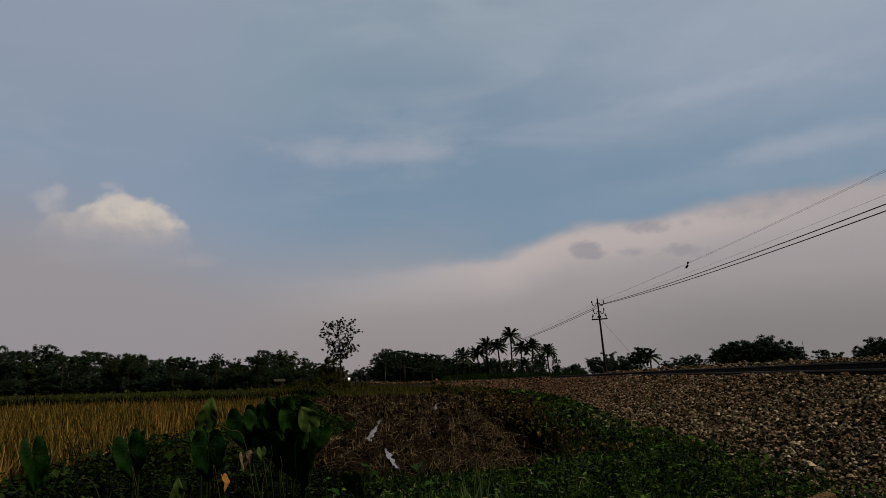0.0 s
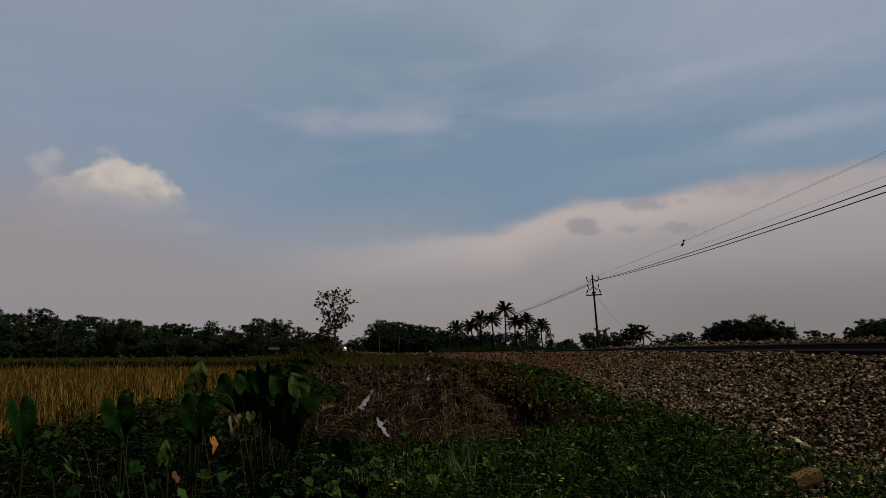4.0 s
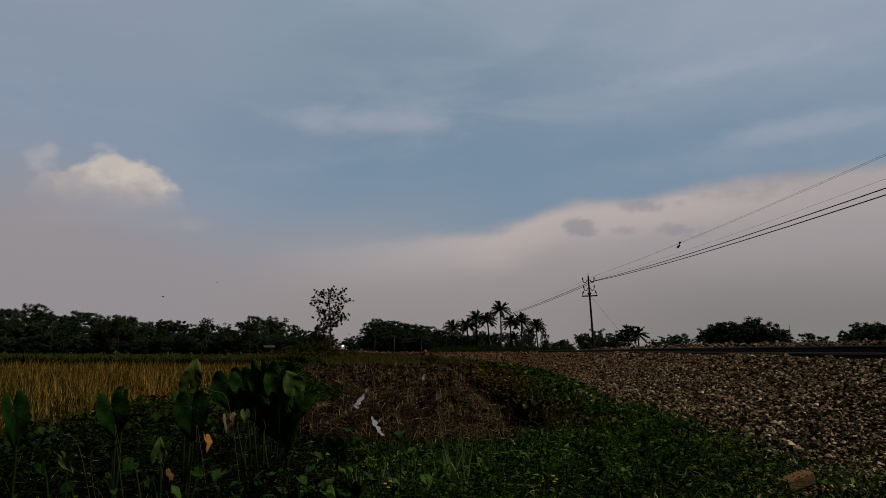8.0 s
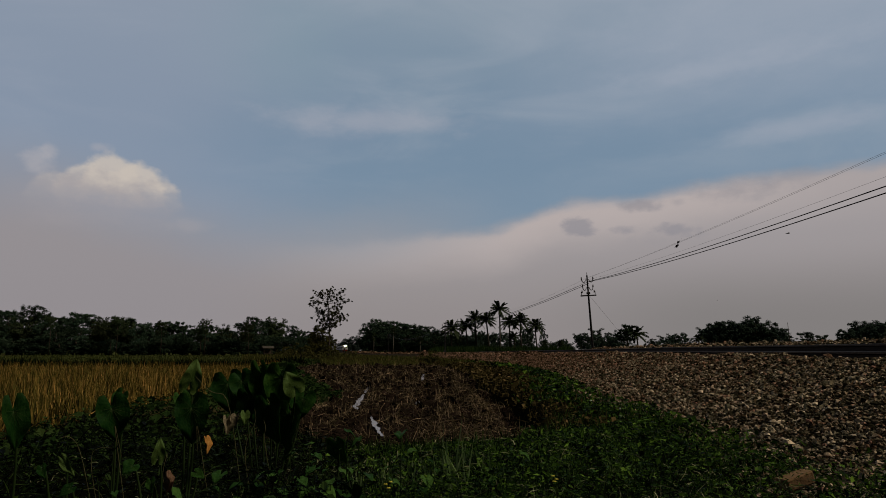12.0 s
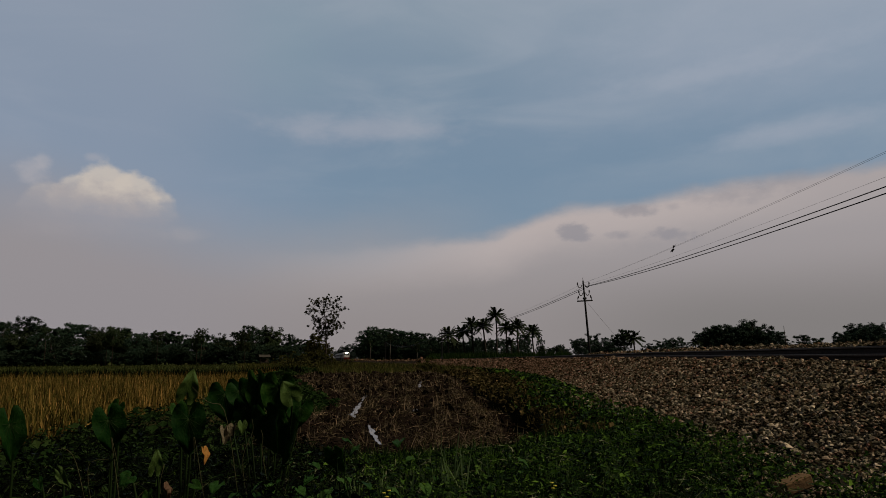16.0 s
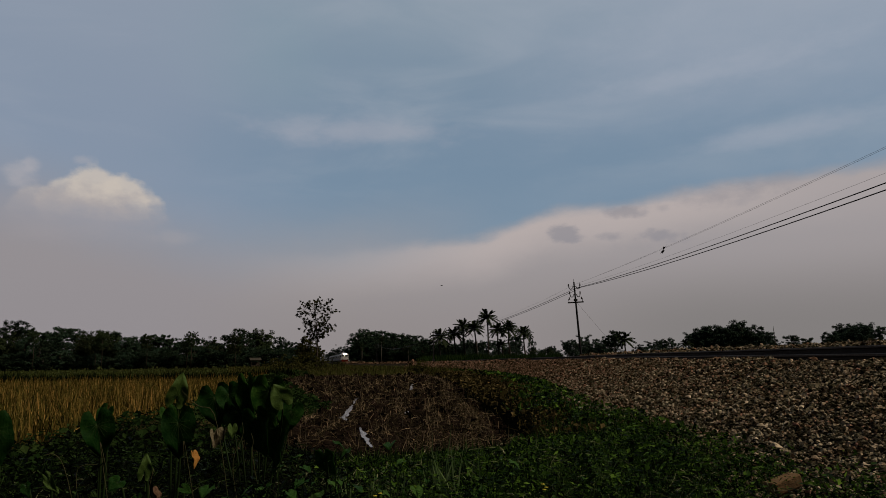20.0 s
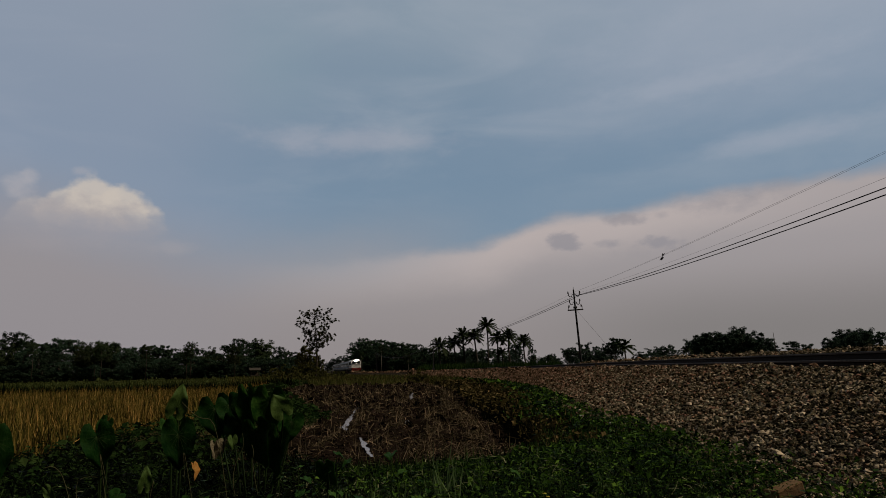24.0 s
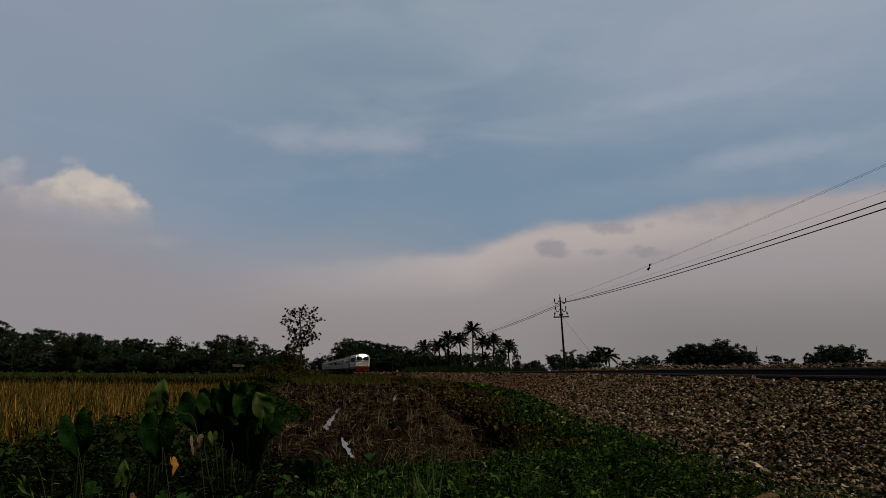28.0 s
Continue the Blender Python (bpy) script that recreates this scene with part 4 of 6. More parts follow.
    # bushes and small trees to both sides of the pole
    for az, top, k in ((-1.62, 0.033, 0.75), (-5.5, 0.031, 0.7), (-0.35, 0.031, 0.45), (-1.6, 0.020, 1.1), (0.6, 0.013, 1.2), (1.3, 0.012, 1.3), (1.3, 0.0165, 0.9), (2.6, 0.024, 1.1), (3.3, 0.028, 1.0), (4.2, 0.0285, 1.1), (-6.6, 0.022, 1.3), (-5.6, 0.026, 1.2), (-4.7, 0.024, 1.3), (-3.8, 0.026, 1.2), (-2.9, 0.022, 1.3), (-2.2, 0.020, 1.3), (5.1, 0.026, 1.1), (5.7, 0.0255, 1.0), (3.7, 0.020, 1.4), (4.7, 0.018, 1.4), (8.4, 0.019, 1.4), (9.7, 0.0235, 1.1), (10.3, 0.0225, 1.1), (9.0, 0.018, 1.4)):
        plant("clump", int(rng.integers(0, 2)), az, rng.uniform(165, 185), top, "bushes beyond the railway", k, rng)
    # two dark clumps of trees beyond the bank
    for az, top in ((12.1, 0.032), (12.9, 0.038), (13.7, 0.0395), (14.5, 0.042), (15.3, 0.041), (16.0, 0.036), (16.6, 0.030), (13.3, 0.030), (15.0, 0.033), (12.5, 0.024), (14.2, 0.026), (16.2, 0.024)):
        plant("clump", int(rng.integers(0, 2)), az, rng.uniform(150, 158), top, "dark tree clump beyond the bank", 1.15, rng)
        plant("clump", int(rng.integers(0, 2)), az + rng.uniform(-0.3, 0.3), rng.uniform(158, 164), top * 0.93, "dark tree clump beyond the bank", 1.08, rng)
    for az, top in ((21.3, 0.028), (22.0, 0.034), (22.8, 0.0375), (23.5, 0.033), (22.4, 0.027)):
        plant("clump", int(rng.integers(0, 2)), az, rng.uniform(120, 126), top, "dark tree clump beyond the bank", 1.15, rng)
        plant("clump", int(rng.integers(0, 2)), az + rng.uniform(-0.3, 0.3), rng.uniform(127, 132), top * 0.93, "dark tree clump beyond the bank", 1.08, rng)
    plant("layered", 1, 18.9, 150, 0.0265, "bushes beyond the railway", 1.2, rng)
    plant("layered", 0, 6.1, 165, 0.036, "bushes beyond the railway", 0.8, rng)
    plant("broad", 1, 25.6, 110, 0.017, "bushes beyond the railway", 1.6, rng)


build_trees()


def palm_mesh(seed):
    """Trunk and crown of a coconut palm about 10 m to the crown's heart."""
    rng = np.random.default_rng(seed)
    t = np.linspace(0, 1, 10)
    bend = rng.uniform(-0.7, 0.7)
    P = np.stack([bend * t ** 2, 0.25 * np.sin(2.5 * t), 10 * t], -1)
    V, F = tube(P, 0.20 - 0.07 * t + 0.06 * (t < 0.05), 8)
    head = P[-1]
    out = []
    for k in range(34):
        a = k * 2.399 + rng.uniform(-0.2, 0.2)
        rise = 1.20 - 1.75 * (k / 33) + rng.uniform(-0.15, 0.15)
        L = rng.uniform(2.2, 2.9)
        q = np.linspace(0, 1, 12)
        sag = rng.uniform(0.22, 0.46) if rise > 0 else rng.uniform(0.15, 0.3)
        r = L * (q * math.cos(rise) + 0.10 * q ** 2 - 0.16 * q ** 3)
        z = L * (math.sin(rise) * q - sag * q ** 2.2)
        d = np.array([math.cos(a), math.sin(a), 0])
        side = np.array([-d[1], d[0], 0])
        R = head + r[:, None] * d + z[:, None] * np.array([0, 0, 1.0])
        out.append(tube(R, 0.035 * (1 - 0.85 * q), 4))
        for i in range(1, 12):
            for f in (0.0, 0.25, 0.5, 0.75):
                if i == 11 and f:
                    continue
                p = R[i] * (1 - f) + R[min(i + 1, 11)] * f
                along = R[min(i + 1, 11)] - R[i - 1]
                along /= np.linalg.norm(along)
                ln = 0.50 * math.sin(0.30 + 2.5 * (i + f) / 12) + 0.05
                for sd in (-1, 1):
                    hang = rng.uniform(0.10, 0.60)
                    tip = p + sd * side * ln * 0.62 + along * ln * 0.45 + np.array([0, 0, -ln * hang])
                    w = along * 0.066
                    out.append((np.array([p - w, p + w, tip + w * 0.3, tip - w * 0.3]), [np.array([(0, 1, 2, 3)])]))
    for k in range(6):
        c = head + np.array([math.cos(k), math.sin(k), -0.9]) * 0.28
        out.append(scatter(stone_shape(rng), c[None], np.array([0.28]), rotations(rng, 1)))
    W, G = join(out)
    return npmesh("trunk", V, F, M_PALMBARK, True), npmesh("crown", W, G, M_PALM)


def build_palms():
    rng = np.random.default_rng(3)
    kinds = [palm_mesh(s) for s in (1, 2, 3, 4)]
    spots = [(-7.58, 0.0310, 1.05), (-6.32, 0.0360, 1.0), (-5.59, 0.0450, 0.95), (-4.59, 0.0435, 1.0), (-3.81, 0.0580, 1.0), (-2.92, 0.0400, 1.0), (-1.97, 0.0415, 1.0), (-0.77, 0.0350, 1.0),
             (-2.67, 0.0200, 0.65), (6.95, 0.0235, 1.0), (-7.0, 0.018, 0.7), (-0.2, 0.010, 0.45), (0.9, 0.010, 0.45), (11.35, 0.0165, 0.6)]
    for i, (az, heart, k) in enumerate(spots):
        d = 150 + rng.uniform(-6, 6)
        x, y = spot(az, d)
        z = float(ground_z(x, y)) - 0.1
        h = (EYE + heart * d - z) / 10.0
        t = tagged(new("coconut_palm"), "coconut palm with drooping fronds on a slim trunk", "palm tree", "palms beyond the railway")
        trunk, crown = kinds[i % 4]
        rz = rng.uniform(0, 360)
        t.matrix_basis = pose(x, y, z, 0, rng.uniform(-3.5, 0.5), 0)
        obj("trunk", trunk, t, m=pose(0, 0, 0, 0, 0, rz) @ Matrix.Diagonal((1.0, 1.0, h, 1)))
        obj("crown", crown, t, m=pose(0, 0, 10 * h - 10 * k, 0, 0, rz) @ Matrix.Diagonal((k, k, k, 1)))


build_palms()


def build_lone_tree():
    rng = np.random.default_rng(19)
    x, y = spot(-17.5, 100)
    z = float(ground_z(x, y)) - 0.1
    H = EYE + 0.0875 * 100 - z
    wood, tips = [], []
    t = np.linspace(0, 1, 10)
    P = np.stack([0.22 * np.sin(4 * t) - 0.1 * t, 0.15 * np.cos(3 * t), H * 0.95 * t], -1)
    wood.append(tube(P, 0.145 * (1 - 0.88 * t) + 0.014, 8))
    for k in range(60):
        f = rng.uniform(0.30, 0.97)
        b0 = np.array([np.interp(f, t, P[:, i]) for i in range(3)])
        a = rng.uniform(0, 6.28)
        spread = np.interp(f, [0.3, 0.55, 0.68, 0.78, 1.0], [1.3, 3.0, 2.5, 3.2, 1.9]) * rng.uniform(0.45, 1.05)
        e = b0 + np.array([math.cos(a) * spread, math.sin(a) * spread, rng.uniform(0.8, 1.8) * (1.2 - f * 0.6)])
        m = (b0 + e) / 2 + np.array([0, 0, -0.12])
        wood.append(tube([b0, m, e], [0.034, 0.022, 0.010], 5))
        tips += [e, (m + e) / 2 + rng.normal(0, 0.15, 3)]
        for _ in range(3):
            g = m * 0.5 + e * 0.5 + rng.normal(0, 0.55, 3)
            wood.append(tube([(m + e) / 2, g], [0.018, 0.008], 4))
            tips.append(g)
    tips = np.array(tips)
    keep = (tips[:, 2] > 0.42 * H) | (rng.random(len(tips)) < 0.35)
    W, G = leaf_clumps(rng, tips[keep], 0.17, 5, 0.31, 1.0)
    tr = tagged(new("lone_tree"), "tall thin tree with sparse leaves and bare twigs by the field", "tree")
    tr.matrix_basis = pose(x, y, z)
    V, F = join(wood)
    obj("trunk", npmesh("trunk", V, F, M_BARK, True), tr)
    obj("crown", npmesh("crown", W, G, M_LEAF_D), tr)
    lo = tree_mesh("round", 51, M_LEAF_E, M_BARK)
    for az, d, top, k in ((-18.15, 98, 0.033, 0.62), (-18.6, 104, 0.022, 0.6), (-17.2, 104, 0.020, 0.5)):
        x, y = spot(az, d)
        z = float(ground_z(x, y)) - 0.15
        kk = (EYE + top * d - z) / 9.8
        make_tree("small_tree", lo, "small dusty green tree beside the tall thin one", "", pose(x, y, z, 0, 0, az * 40) @ Matrix.Diagonal((kk * k * 1.6, kk * k * 1.6, kk, 1)))


build_lone_tree()


def build_dead_pole():
    x, y = spot(17.5, 130)
    z = float(ground_z(x, y))
    h = EYE + 0.0365 * 130 - z
    t = tagged(new("dead_tree"), "thin bare dead tree with a few stub branches", "tree")
    t.matrix_basis = pose(x, y, z)
    V, F = join([tube([(0, 0, -0.1), (0.05, 0, h * 0.5), (-0.1, 0, h)], [0.11, 0.08, 0.03], 6), tube([(0.03, 0, h * 0.6), (0.4, 0, h * 0.72)], [0.03, 0.015], 4), tube([(0.0, 0, h * 0.75), (-0.35, 0, h * 0.86)], [0.03, 0.012], 4)])
    obj("trunk", npmesh("trunk", V, F, M_PALMBARK, True), t)


build_dead_pole()


def build_slender_trees():
    rng = np.random.default_rng(41)
    lo = tree_mesh("round", 61, M_LEAF_B, M_BARK)
    for az in (-37.2, -33.3, -32.9, -29.9, -27.1, -26.8, -23.6):
        d = rng.uniform(132, 135)
        x, y = spot(az, d)
        z = float(ground_z(x, y)) - 0.1
        h = rng.uniform(4.0, 6.2)
        t = tagged(new("slender_tree"), "slender tree with a thin trunk before the dark grove", "tree", "grove behind the rice fields")
        t.matrix_basis = pose(x, y, z)
        V, F = tube([(0, 0, 0), (0.1, 0, h * 0.5), (0.0, 0.05, h)], [0.065, 0.05, 0.02], 6)
        obj("trunk", npmesh("trunk", V, F, M_BARK, True), t)
        k = rng.uniform(0.22, 0.34)
        obj("crown", lo[1], t, m=pose(0, 0, h - 5.5 * k, 0, 0, rng.uniform(0, 360)) @ Matrix.Diagonal((k, k, k, 1)))
    for az, d, top in ((-12.35, 190, 0.030), (-13.9, 205, 0.022), (-10.2, 175, 0.018)):
        x, y = spot(az, d)
        z = float(ground_z(x, y)) - 0.1
        h = EYE + top * d - z
        t = tagged(new("slender_tree"), "tall bare pale trunk before the dark wood", "tree", "wood beyond the railway")
        t.matrix_basis = pose(x, y, z)
        V, F = tube([(0, 0, 0), (0.1, 0, h * 0.5), (0.05, 0, h)], [0.13, 0.10, 0.06], 6)
        obj("trunk", npmesh("trunk", V, F, M_PALEBARK, True), t)
        obj("crown", lo[1], t, m=pose(0, 0, h - 2.0, 0, 0, az * 50) @ Matrix.Diagonal((0.22, 0.22, 0.26, 1)))
    # dark shrub at the end of the strip, and low bushes along the field's edge
    for az, d, w, h in ((-9.4, 52, 0.9, 1.25), (-16.9, 92, 1.6, 1.3), (-19.3, 88, 2.4, 1.8), (-20.6, 96, 2.0, 1.4), (-15.6, 88, 1.2, 0.8), (-18.3, 60, 0.9, 0.9), (-19.6, 64, 1.3, 1.0)):
        x, y = spot(az, d)
        n = int(26 * w)
        c = rng.normal(0, 1, (n, 3)) * np.array([w * 0.35, w * 0.35, h * 0.25]) + np.array([0, 0, h * 0.45])
        c[:, 2] = np.clip(c[:, 2], 0.05, h)
        W, G = leaf_clumps(rng, c, 0.22, 26, 0.14, 0.9)
        t = tagged(new("shrub"), "low dark green shrub at the field's edge", "shrub", "shrubs at the field's edge")
        t.matrix_basis = pose(x, y, float(ground_z(x, y)))
        V, F = join([tube([(0, 0, -0.05), (rng.normal(0, 0.2), rng.normal(0, 0.2), h * 0.7)], [0.03, 0.01], 5) for _ in range(4)])
        obj("stems", npmesh("stems", V, F, M_BARK), t)
        obj("crown", npmesh("crown", W, G, M_LEAF_E), t)


build_slender_trees()


def build_marker():
    x, y = spot(-16.2, 96)
    p = tagged(new("marker_post"), "short dark marker post beside the railway", "post")
    p.matrix_basis = pose(x, y, float(ground_z(x, y)) - 0.1)
    part("post", box_bm(0.16, 0.12, 1.35, (0, 0, 0.67), 0.02), M_GREY, p)
    part("cap", box_bm(0.22, 0.18, 0.07, (0, 0, 1.37), 0.02), M_GREY, p)
    # scraps of white litter on the verge
    rng = np.random.default_rng(2)
    for az, sl, s in ((3.22, -0.081, 0.035), (5.4, -0.096, 0.018)):
        d = (EYE - 0.62) / -sl
        x, y = spot(az, d)
        bm = box_bm(s, s * 0.6, 0.012, (0, 0, 0), 0.003)
        for v in bm.verts:
            v.co += Vector(rng.normal(0, s * 0.14, 3))
        b = part("litter", bm, M_PLASTIC, None)
        b.matrix_basis = pose(x, y, float(ground_z(x, y)) + 0.10, 25, 10, az * 30)
        tagged(b, "crumpled scrap of white plastic litter in the weeds", "litter", "litter on the verge")


build_marker()

# ---- crops, weeds and stubble ----
BLADE = (np.array([(-0.5, 0, 0), (0.5, 0, 0), (-0.38, 0.10, 0.5), (0.38, 0.10, 0.5), (0.0, 0.34, 1.0)]), [np.array([(0, 1, 3, 2)]), np.array([(2, 3, 4)])])
BRICK_AT = spot(17.3, 3.60)
STALK = (np.array([(-0.5, 0, 0), (0.5, 0, 0), (-0.4, 0.03, 0.5), (0.4, 0.03, 0.5), (-0.1, 0.12, 1.0), (0.1, 0.12, 1.0)]), [np.array([(0, 1, 3, 2), (2, 3, 5, 4)])])
STRAWBIT = (np.array([(-0.5, -0.5, 0), (-0.5, 0.5, 0), (-0.1, -0.5, 0.14), (-0.1, 0.5, 0.14), (0.5, -0.2, 0.05), (0.5, 0.2, 0.05)]), [np.array([(0, 2, 3, 1), (2, 4, 5, 3)])])
WEEDLEAF = (np.array([(-0.5, 0, 0), (-0.05, -0.34, 0.05), (0.52, 0, -0.06), (-0.05, 0.34, 0.05), (0.0, 0.0, -0.04)]), [np.array([(0, 1, 4), (1, 2, 4), (2, 3, 4), (3, 0, 4)])])


def polar(rng, n, r0, r1, a0, a1):
    r = np.exp(rng.uniform(math.log(r0), math.log(r1), n))
    a = np.radians(rng.uniform(a0, a1, n))
    return r * np.sin(a), r * np.cos(a)


def blades(rng, x, y, z0, h, w, tilt, spread=0.25, shape=BLADE):
    n = len(x)
    hh = h * np.minimum(rng.lognormal(0, spread, n), 1.9)
    ww = w * rng.uniform(0.7, 1.3, n)
    pos = np.stack([x, y, ground_z(x, y) + z0], -1)
    return scatter(shape, pos, np.stack([ww, hh * 0.8, hh], -1), rotations(rng, n, tilt))


PUDDLES = [
    ([(-4.98, 19.9), (-4.82, 18.8), (-4.40, 17.0)], 0.07), ([(-4.30, 16.5), (-3.90, 14.7), (-3.52, 12.9), (-3.22, 12.1)], 0.10), ([(-2.72, 10.9), (-2.42, 9.9), (-2.15, 9.0), (-1.96, 8.45)], 0.07),
    ([(-5.2, 30.0), (-4.75, 27.0), (-4.32, 24.6), (-4.1, 23.0)], 0.09), ([(-2.58, 14.2), (-2.45, 13.4)], 0.06), ([(-2.80, 15.0), (-2.72, 14.5)], 0.05), ([(-5.35, 16.4), (-5.2, 15.5)], 0.07),
]


def in_puddle(x, y, grow):
    hit = np.zeros(len(x), dtype=bool)
    for pts, w in PUDDLES:
        for (x0, y0), (x1, y1) in zip(pts[:-1], pts[1:]):
            t = np.clip(((x - x0) * (x1 - x0) + (y - y0) * (y1 - y0)) / ((x1 - x0) ** 2 + (y1 - y0) ** 2), 0, 1)
            hit |= np.hypot(x - x0 - t * (x1 - x0), y - y0 - t * (y1 - y0)) < w + grow
    return hit


def build_crops():
    rng = np.random.default_rng(8)
    # rice stubble in tufts
    gx, gy = np.meshgrid(np.arange(-42, -6, 0.20), np.arange(2, 42, 0.20))
    tx, ty = gx.ravel() + rng.normal(0, 0.05, gx.size), gy.ravel() + rng.normal(0, 0.05, gx.size)
    ang = np.degrees(np.arctan2(tx, ty))
    k = in_stubble(tx, ty) & (ang > -52)
    tx, ty = tx[k], ty[k]
    k = rng.random(len(tx)) < np.clip(26 / np.hypot(tx, ty), 0.4, 1)
    tx, ty = tx[k], ty[k]
    per = 8
    x, y = np.repeat(tx, per) + rng.normal(0, 0.03, len(tx) * per), np.repeat(ty, per) + rng.normal(0, 0.03, len(tx) * per)
    tall = np.repeat(rng.uniform(0.15, 0.34, len(tx)), per) + 0.04 * wobble(x, y, 0.8, 2)
    stuff("rice_stubble", [blades(rng, x, y, -0.02, tall, 0.017, 0.38, 0.40, STALK)], M_STRAW, "tall golden rice stubble standing in the dry field", "stubble")
    # ploughed strip: clods and dry stalks
    x, y = polar(rng, 42000, 7, 50, -24, 2)
    k = in_mud(x, y)
    k[k] = ~in_puddle(x[k], y[k], 0.1)
    x, y = x[k], y[k]
    shapes = [stone_shape(rng) for _ in range(4)]
    n = min(len(x), 16000)
    sc = 0.085 * rng.lognormal(0, 0.4, n) * np.clip(np.hypot(x[:n], y[:n]) / 12, 0.8, 1.8)
    pos = np.stack([x[:n], y[:n], ground_z(x[:n], y[:n]) + sc * 0.1], -1)
    pick = rng.integers(0, 4, n)
    R = rotations(rng, n, 0.5)
    stuff("soil_clods", [scatter(shapes[q], pos[pick == q], sc[pick == q], R[pick == q]) for q in range(4)], M_CLOD, "dark wet clods of ploughed soil", "soil")
    x, y = polar(rng, 120000, 7.5, 49, -24, 2)
    k = in_mud(x, y)
    x, y = x[k], y[k]
    s, l = to_track(x, y)
    dens = np.clip(0.45 + 0.4 * wobble(x, y, 1.1, 6) + 0.35 * np.sin(2 * np.pi * (l - right_edge(s)) / 0.68) + 0.5 * np.exp(-((l - right_edge(s) + 0.65) / 0.3) ** 2), 0, 1)
    k = (rng.random(len(x)) < (0.05 + 0.40 * dens ** 1.5) * np.clip(np.hypot(x, y) / 17, 0.3, 1)) & ~in_puddle(x, y, 0.0)
    x, y = x[k], y[k]
    far = np.clip(np.hypot(x, y) / 12, 0.8, 2.0)
    n = len(x)
    ln = 0.17 * np.minimum(rng.lognormal(0, 0.4, n), 2) * far ** 0.5
    pos = np.stack([x, y, ground_z(x, y) + rng.uniform(0.03, 0.10, n)], -1)
    lying = rng.random(n) < 0.78
    bits = scatter(STRAWBIT, pos[lying], np.stack([ln, 0.0055 * far, ln], -1)[lying], rotations(rng, int(lying.sum()), 0.6))
    up = ~lying
    stubs = scatter(STALK, pos[up] - np.array([0, 0, 0.05]), np.stack([0.008 * far, 0.8 * ln, 0.9 * ln], -1)[up], rotations(rng, int(up.sum()), 0.5))
    stuff("dry_stalks", [bits, stubs], M_DRYSTALK, "broken dry rice stalks strewn over the ploughed strip", "straw")
    # foreground weeds
    x, y = polar(rng, 430000, 2.0, 11.5, -48, 30)
    s, l = to_track(x, y)
    k = (l < -3.42 - foot(s) + 0.16 * wobble(x, y, 1.7, 3) + (0.42 + 0.25 * wobble(x, y, 4.1, 2)) * smooth01((5.2 - s) / 1.8)) & (np.hypot(x - BRICK_AT[0], y - BRICK_AT[1] + 0.08) > 0.21) & ~in_mud(x, y) & ~in_stubble(x, y)
    x, y = x[k], y[k]
    dens = np.clip(0.45 + 0.4 * wobble(x, y, 2.9, 8) + 0.5 * wobble(x, y, 8.3, 3) + 0.3 * wobble(x, y, 21.0, 1), 0, 1)
    s, l = to_track(x, y)
    brush = np.clip((np.degrees(np.arctan2(x, y)) + 17) / 6, 0, 1)
    k = rng.random(len(x)) < (0.008 + 0.05 * dens ** 2) * (1 - brush) * np.where(x < -1.55, 0.4, 1.0) + (0.06 + 0.62 * dens) * brush
    k &= (y < 6.6) | (l > -3.85 - foot(s) + 0.35 * wobble(x, y, 1.2, 6))
    x, y, dens = x[k], y[k], dens[k]
    r = np.hypot(x, y)
    hgt = rng.random(len(x)) ** 1.2 * (0.03 + 0.17 * dens) * np.where(in_mud(x, y + 1.2) | in_mud(x, y + 2.4), 0.35, 1.0) * np.interp(y, [4.0, 6.5], [1.0, 0.45])
    sc = 0.0160 * np.minimum(rng.lognormal(0, 0.55, len(x)), 2.6) * np.clip(r / 4.0, 0.75, 2.2)
    pos = np.stack([x, y, ground_z(x, y) + hgt + 0.02], -1)
    thin = rng.random(len(x)) < 0.5
    sc3 = np.stack([sc * np.where(thin, 1.5, 1.0), sc * np.where(thin, 0.55, 1.0), sc], -1)
    stuff("ground_weeds", [scatter(WEEDLEAF, pos, sc3, rotations(rng, len(x), 0.85))], M_WEED, "low broad-leaved green weeds covering the ground", "weeds")
    x, y = polar(rng, 16000, 2.4, 9, -18, 28)
    s, l = to_track(x, y)
    k = (l < -3.5 - foot(s)) & (np.hypot(x - BRICK_AT[0], y - BRICK_AT[1] + 0.2) > 0.4) & ~in_mud(x, y) & ~in_stubble(x, y)
    x, y = x[k], y[k]
    stuff("grass_blades", [blades(rng, x, y, 0, 0.085, 0.0045 * np.clip(np.hypot(x, y) / 4, 0.8, 2.5), 0.45, 0.5)], M_BLADE, "thin green grass blades among the weeds", "grass")
    # pale dead stems and blades lying among the weeds
    x, y = polar(rng, 9000, 2.6, 8.5, -38, 24)
    s, l = to_track(x, y)
    k = (l < -3.6 - foot(s)) & ~in_mud(x, y) & ~in_stubble(x, y) & (rng.random(len(x)) < np.clip(0.45 + 0.6 * wobble(x, y, 2.1, 7), 0.05, 1))
    x, y = x[k], y[k]
    n = len(x)
    ln = 0.055 * np.minimum(rng.lognormal(0, 0.5, n), 2.2)
    wd = 0.0028 * np.clip(np.hypot(x, y) / 3.5, 0.8, 2)
    low = np.interp(y, [4.0, 6.5], [0.14, 0.06])
    pos = np.stack([x, y, ground_z(x, y) + rng.uniform(0.02, 1, n) * low], -1)
    stuff("dead_grass_bits", [scatter(STRAWBIT, pos, np.stack([ln, wd, ln], -1), rotations(rng, n, 0.8))], M_PALEBIT, "pale dead stems and blades lying among the weeds", "grass")
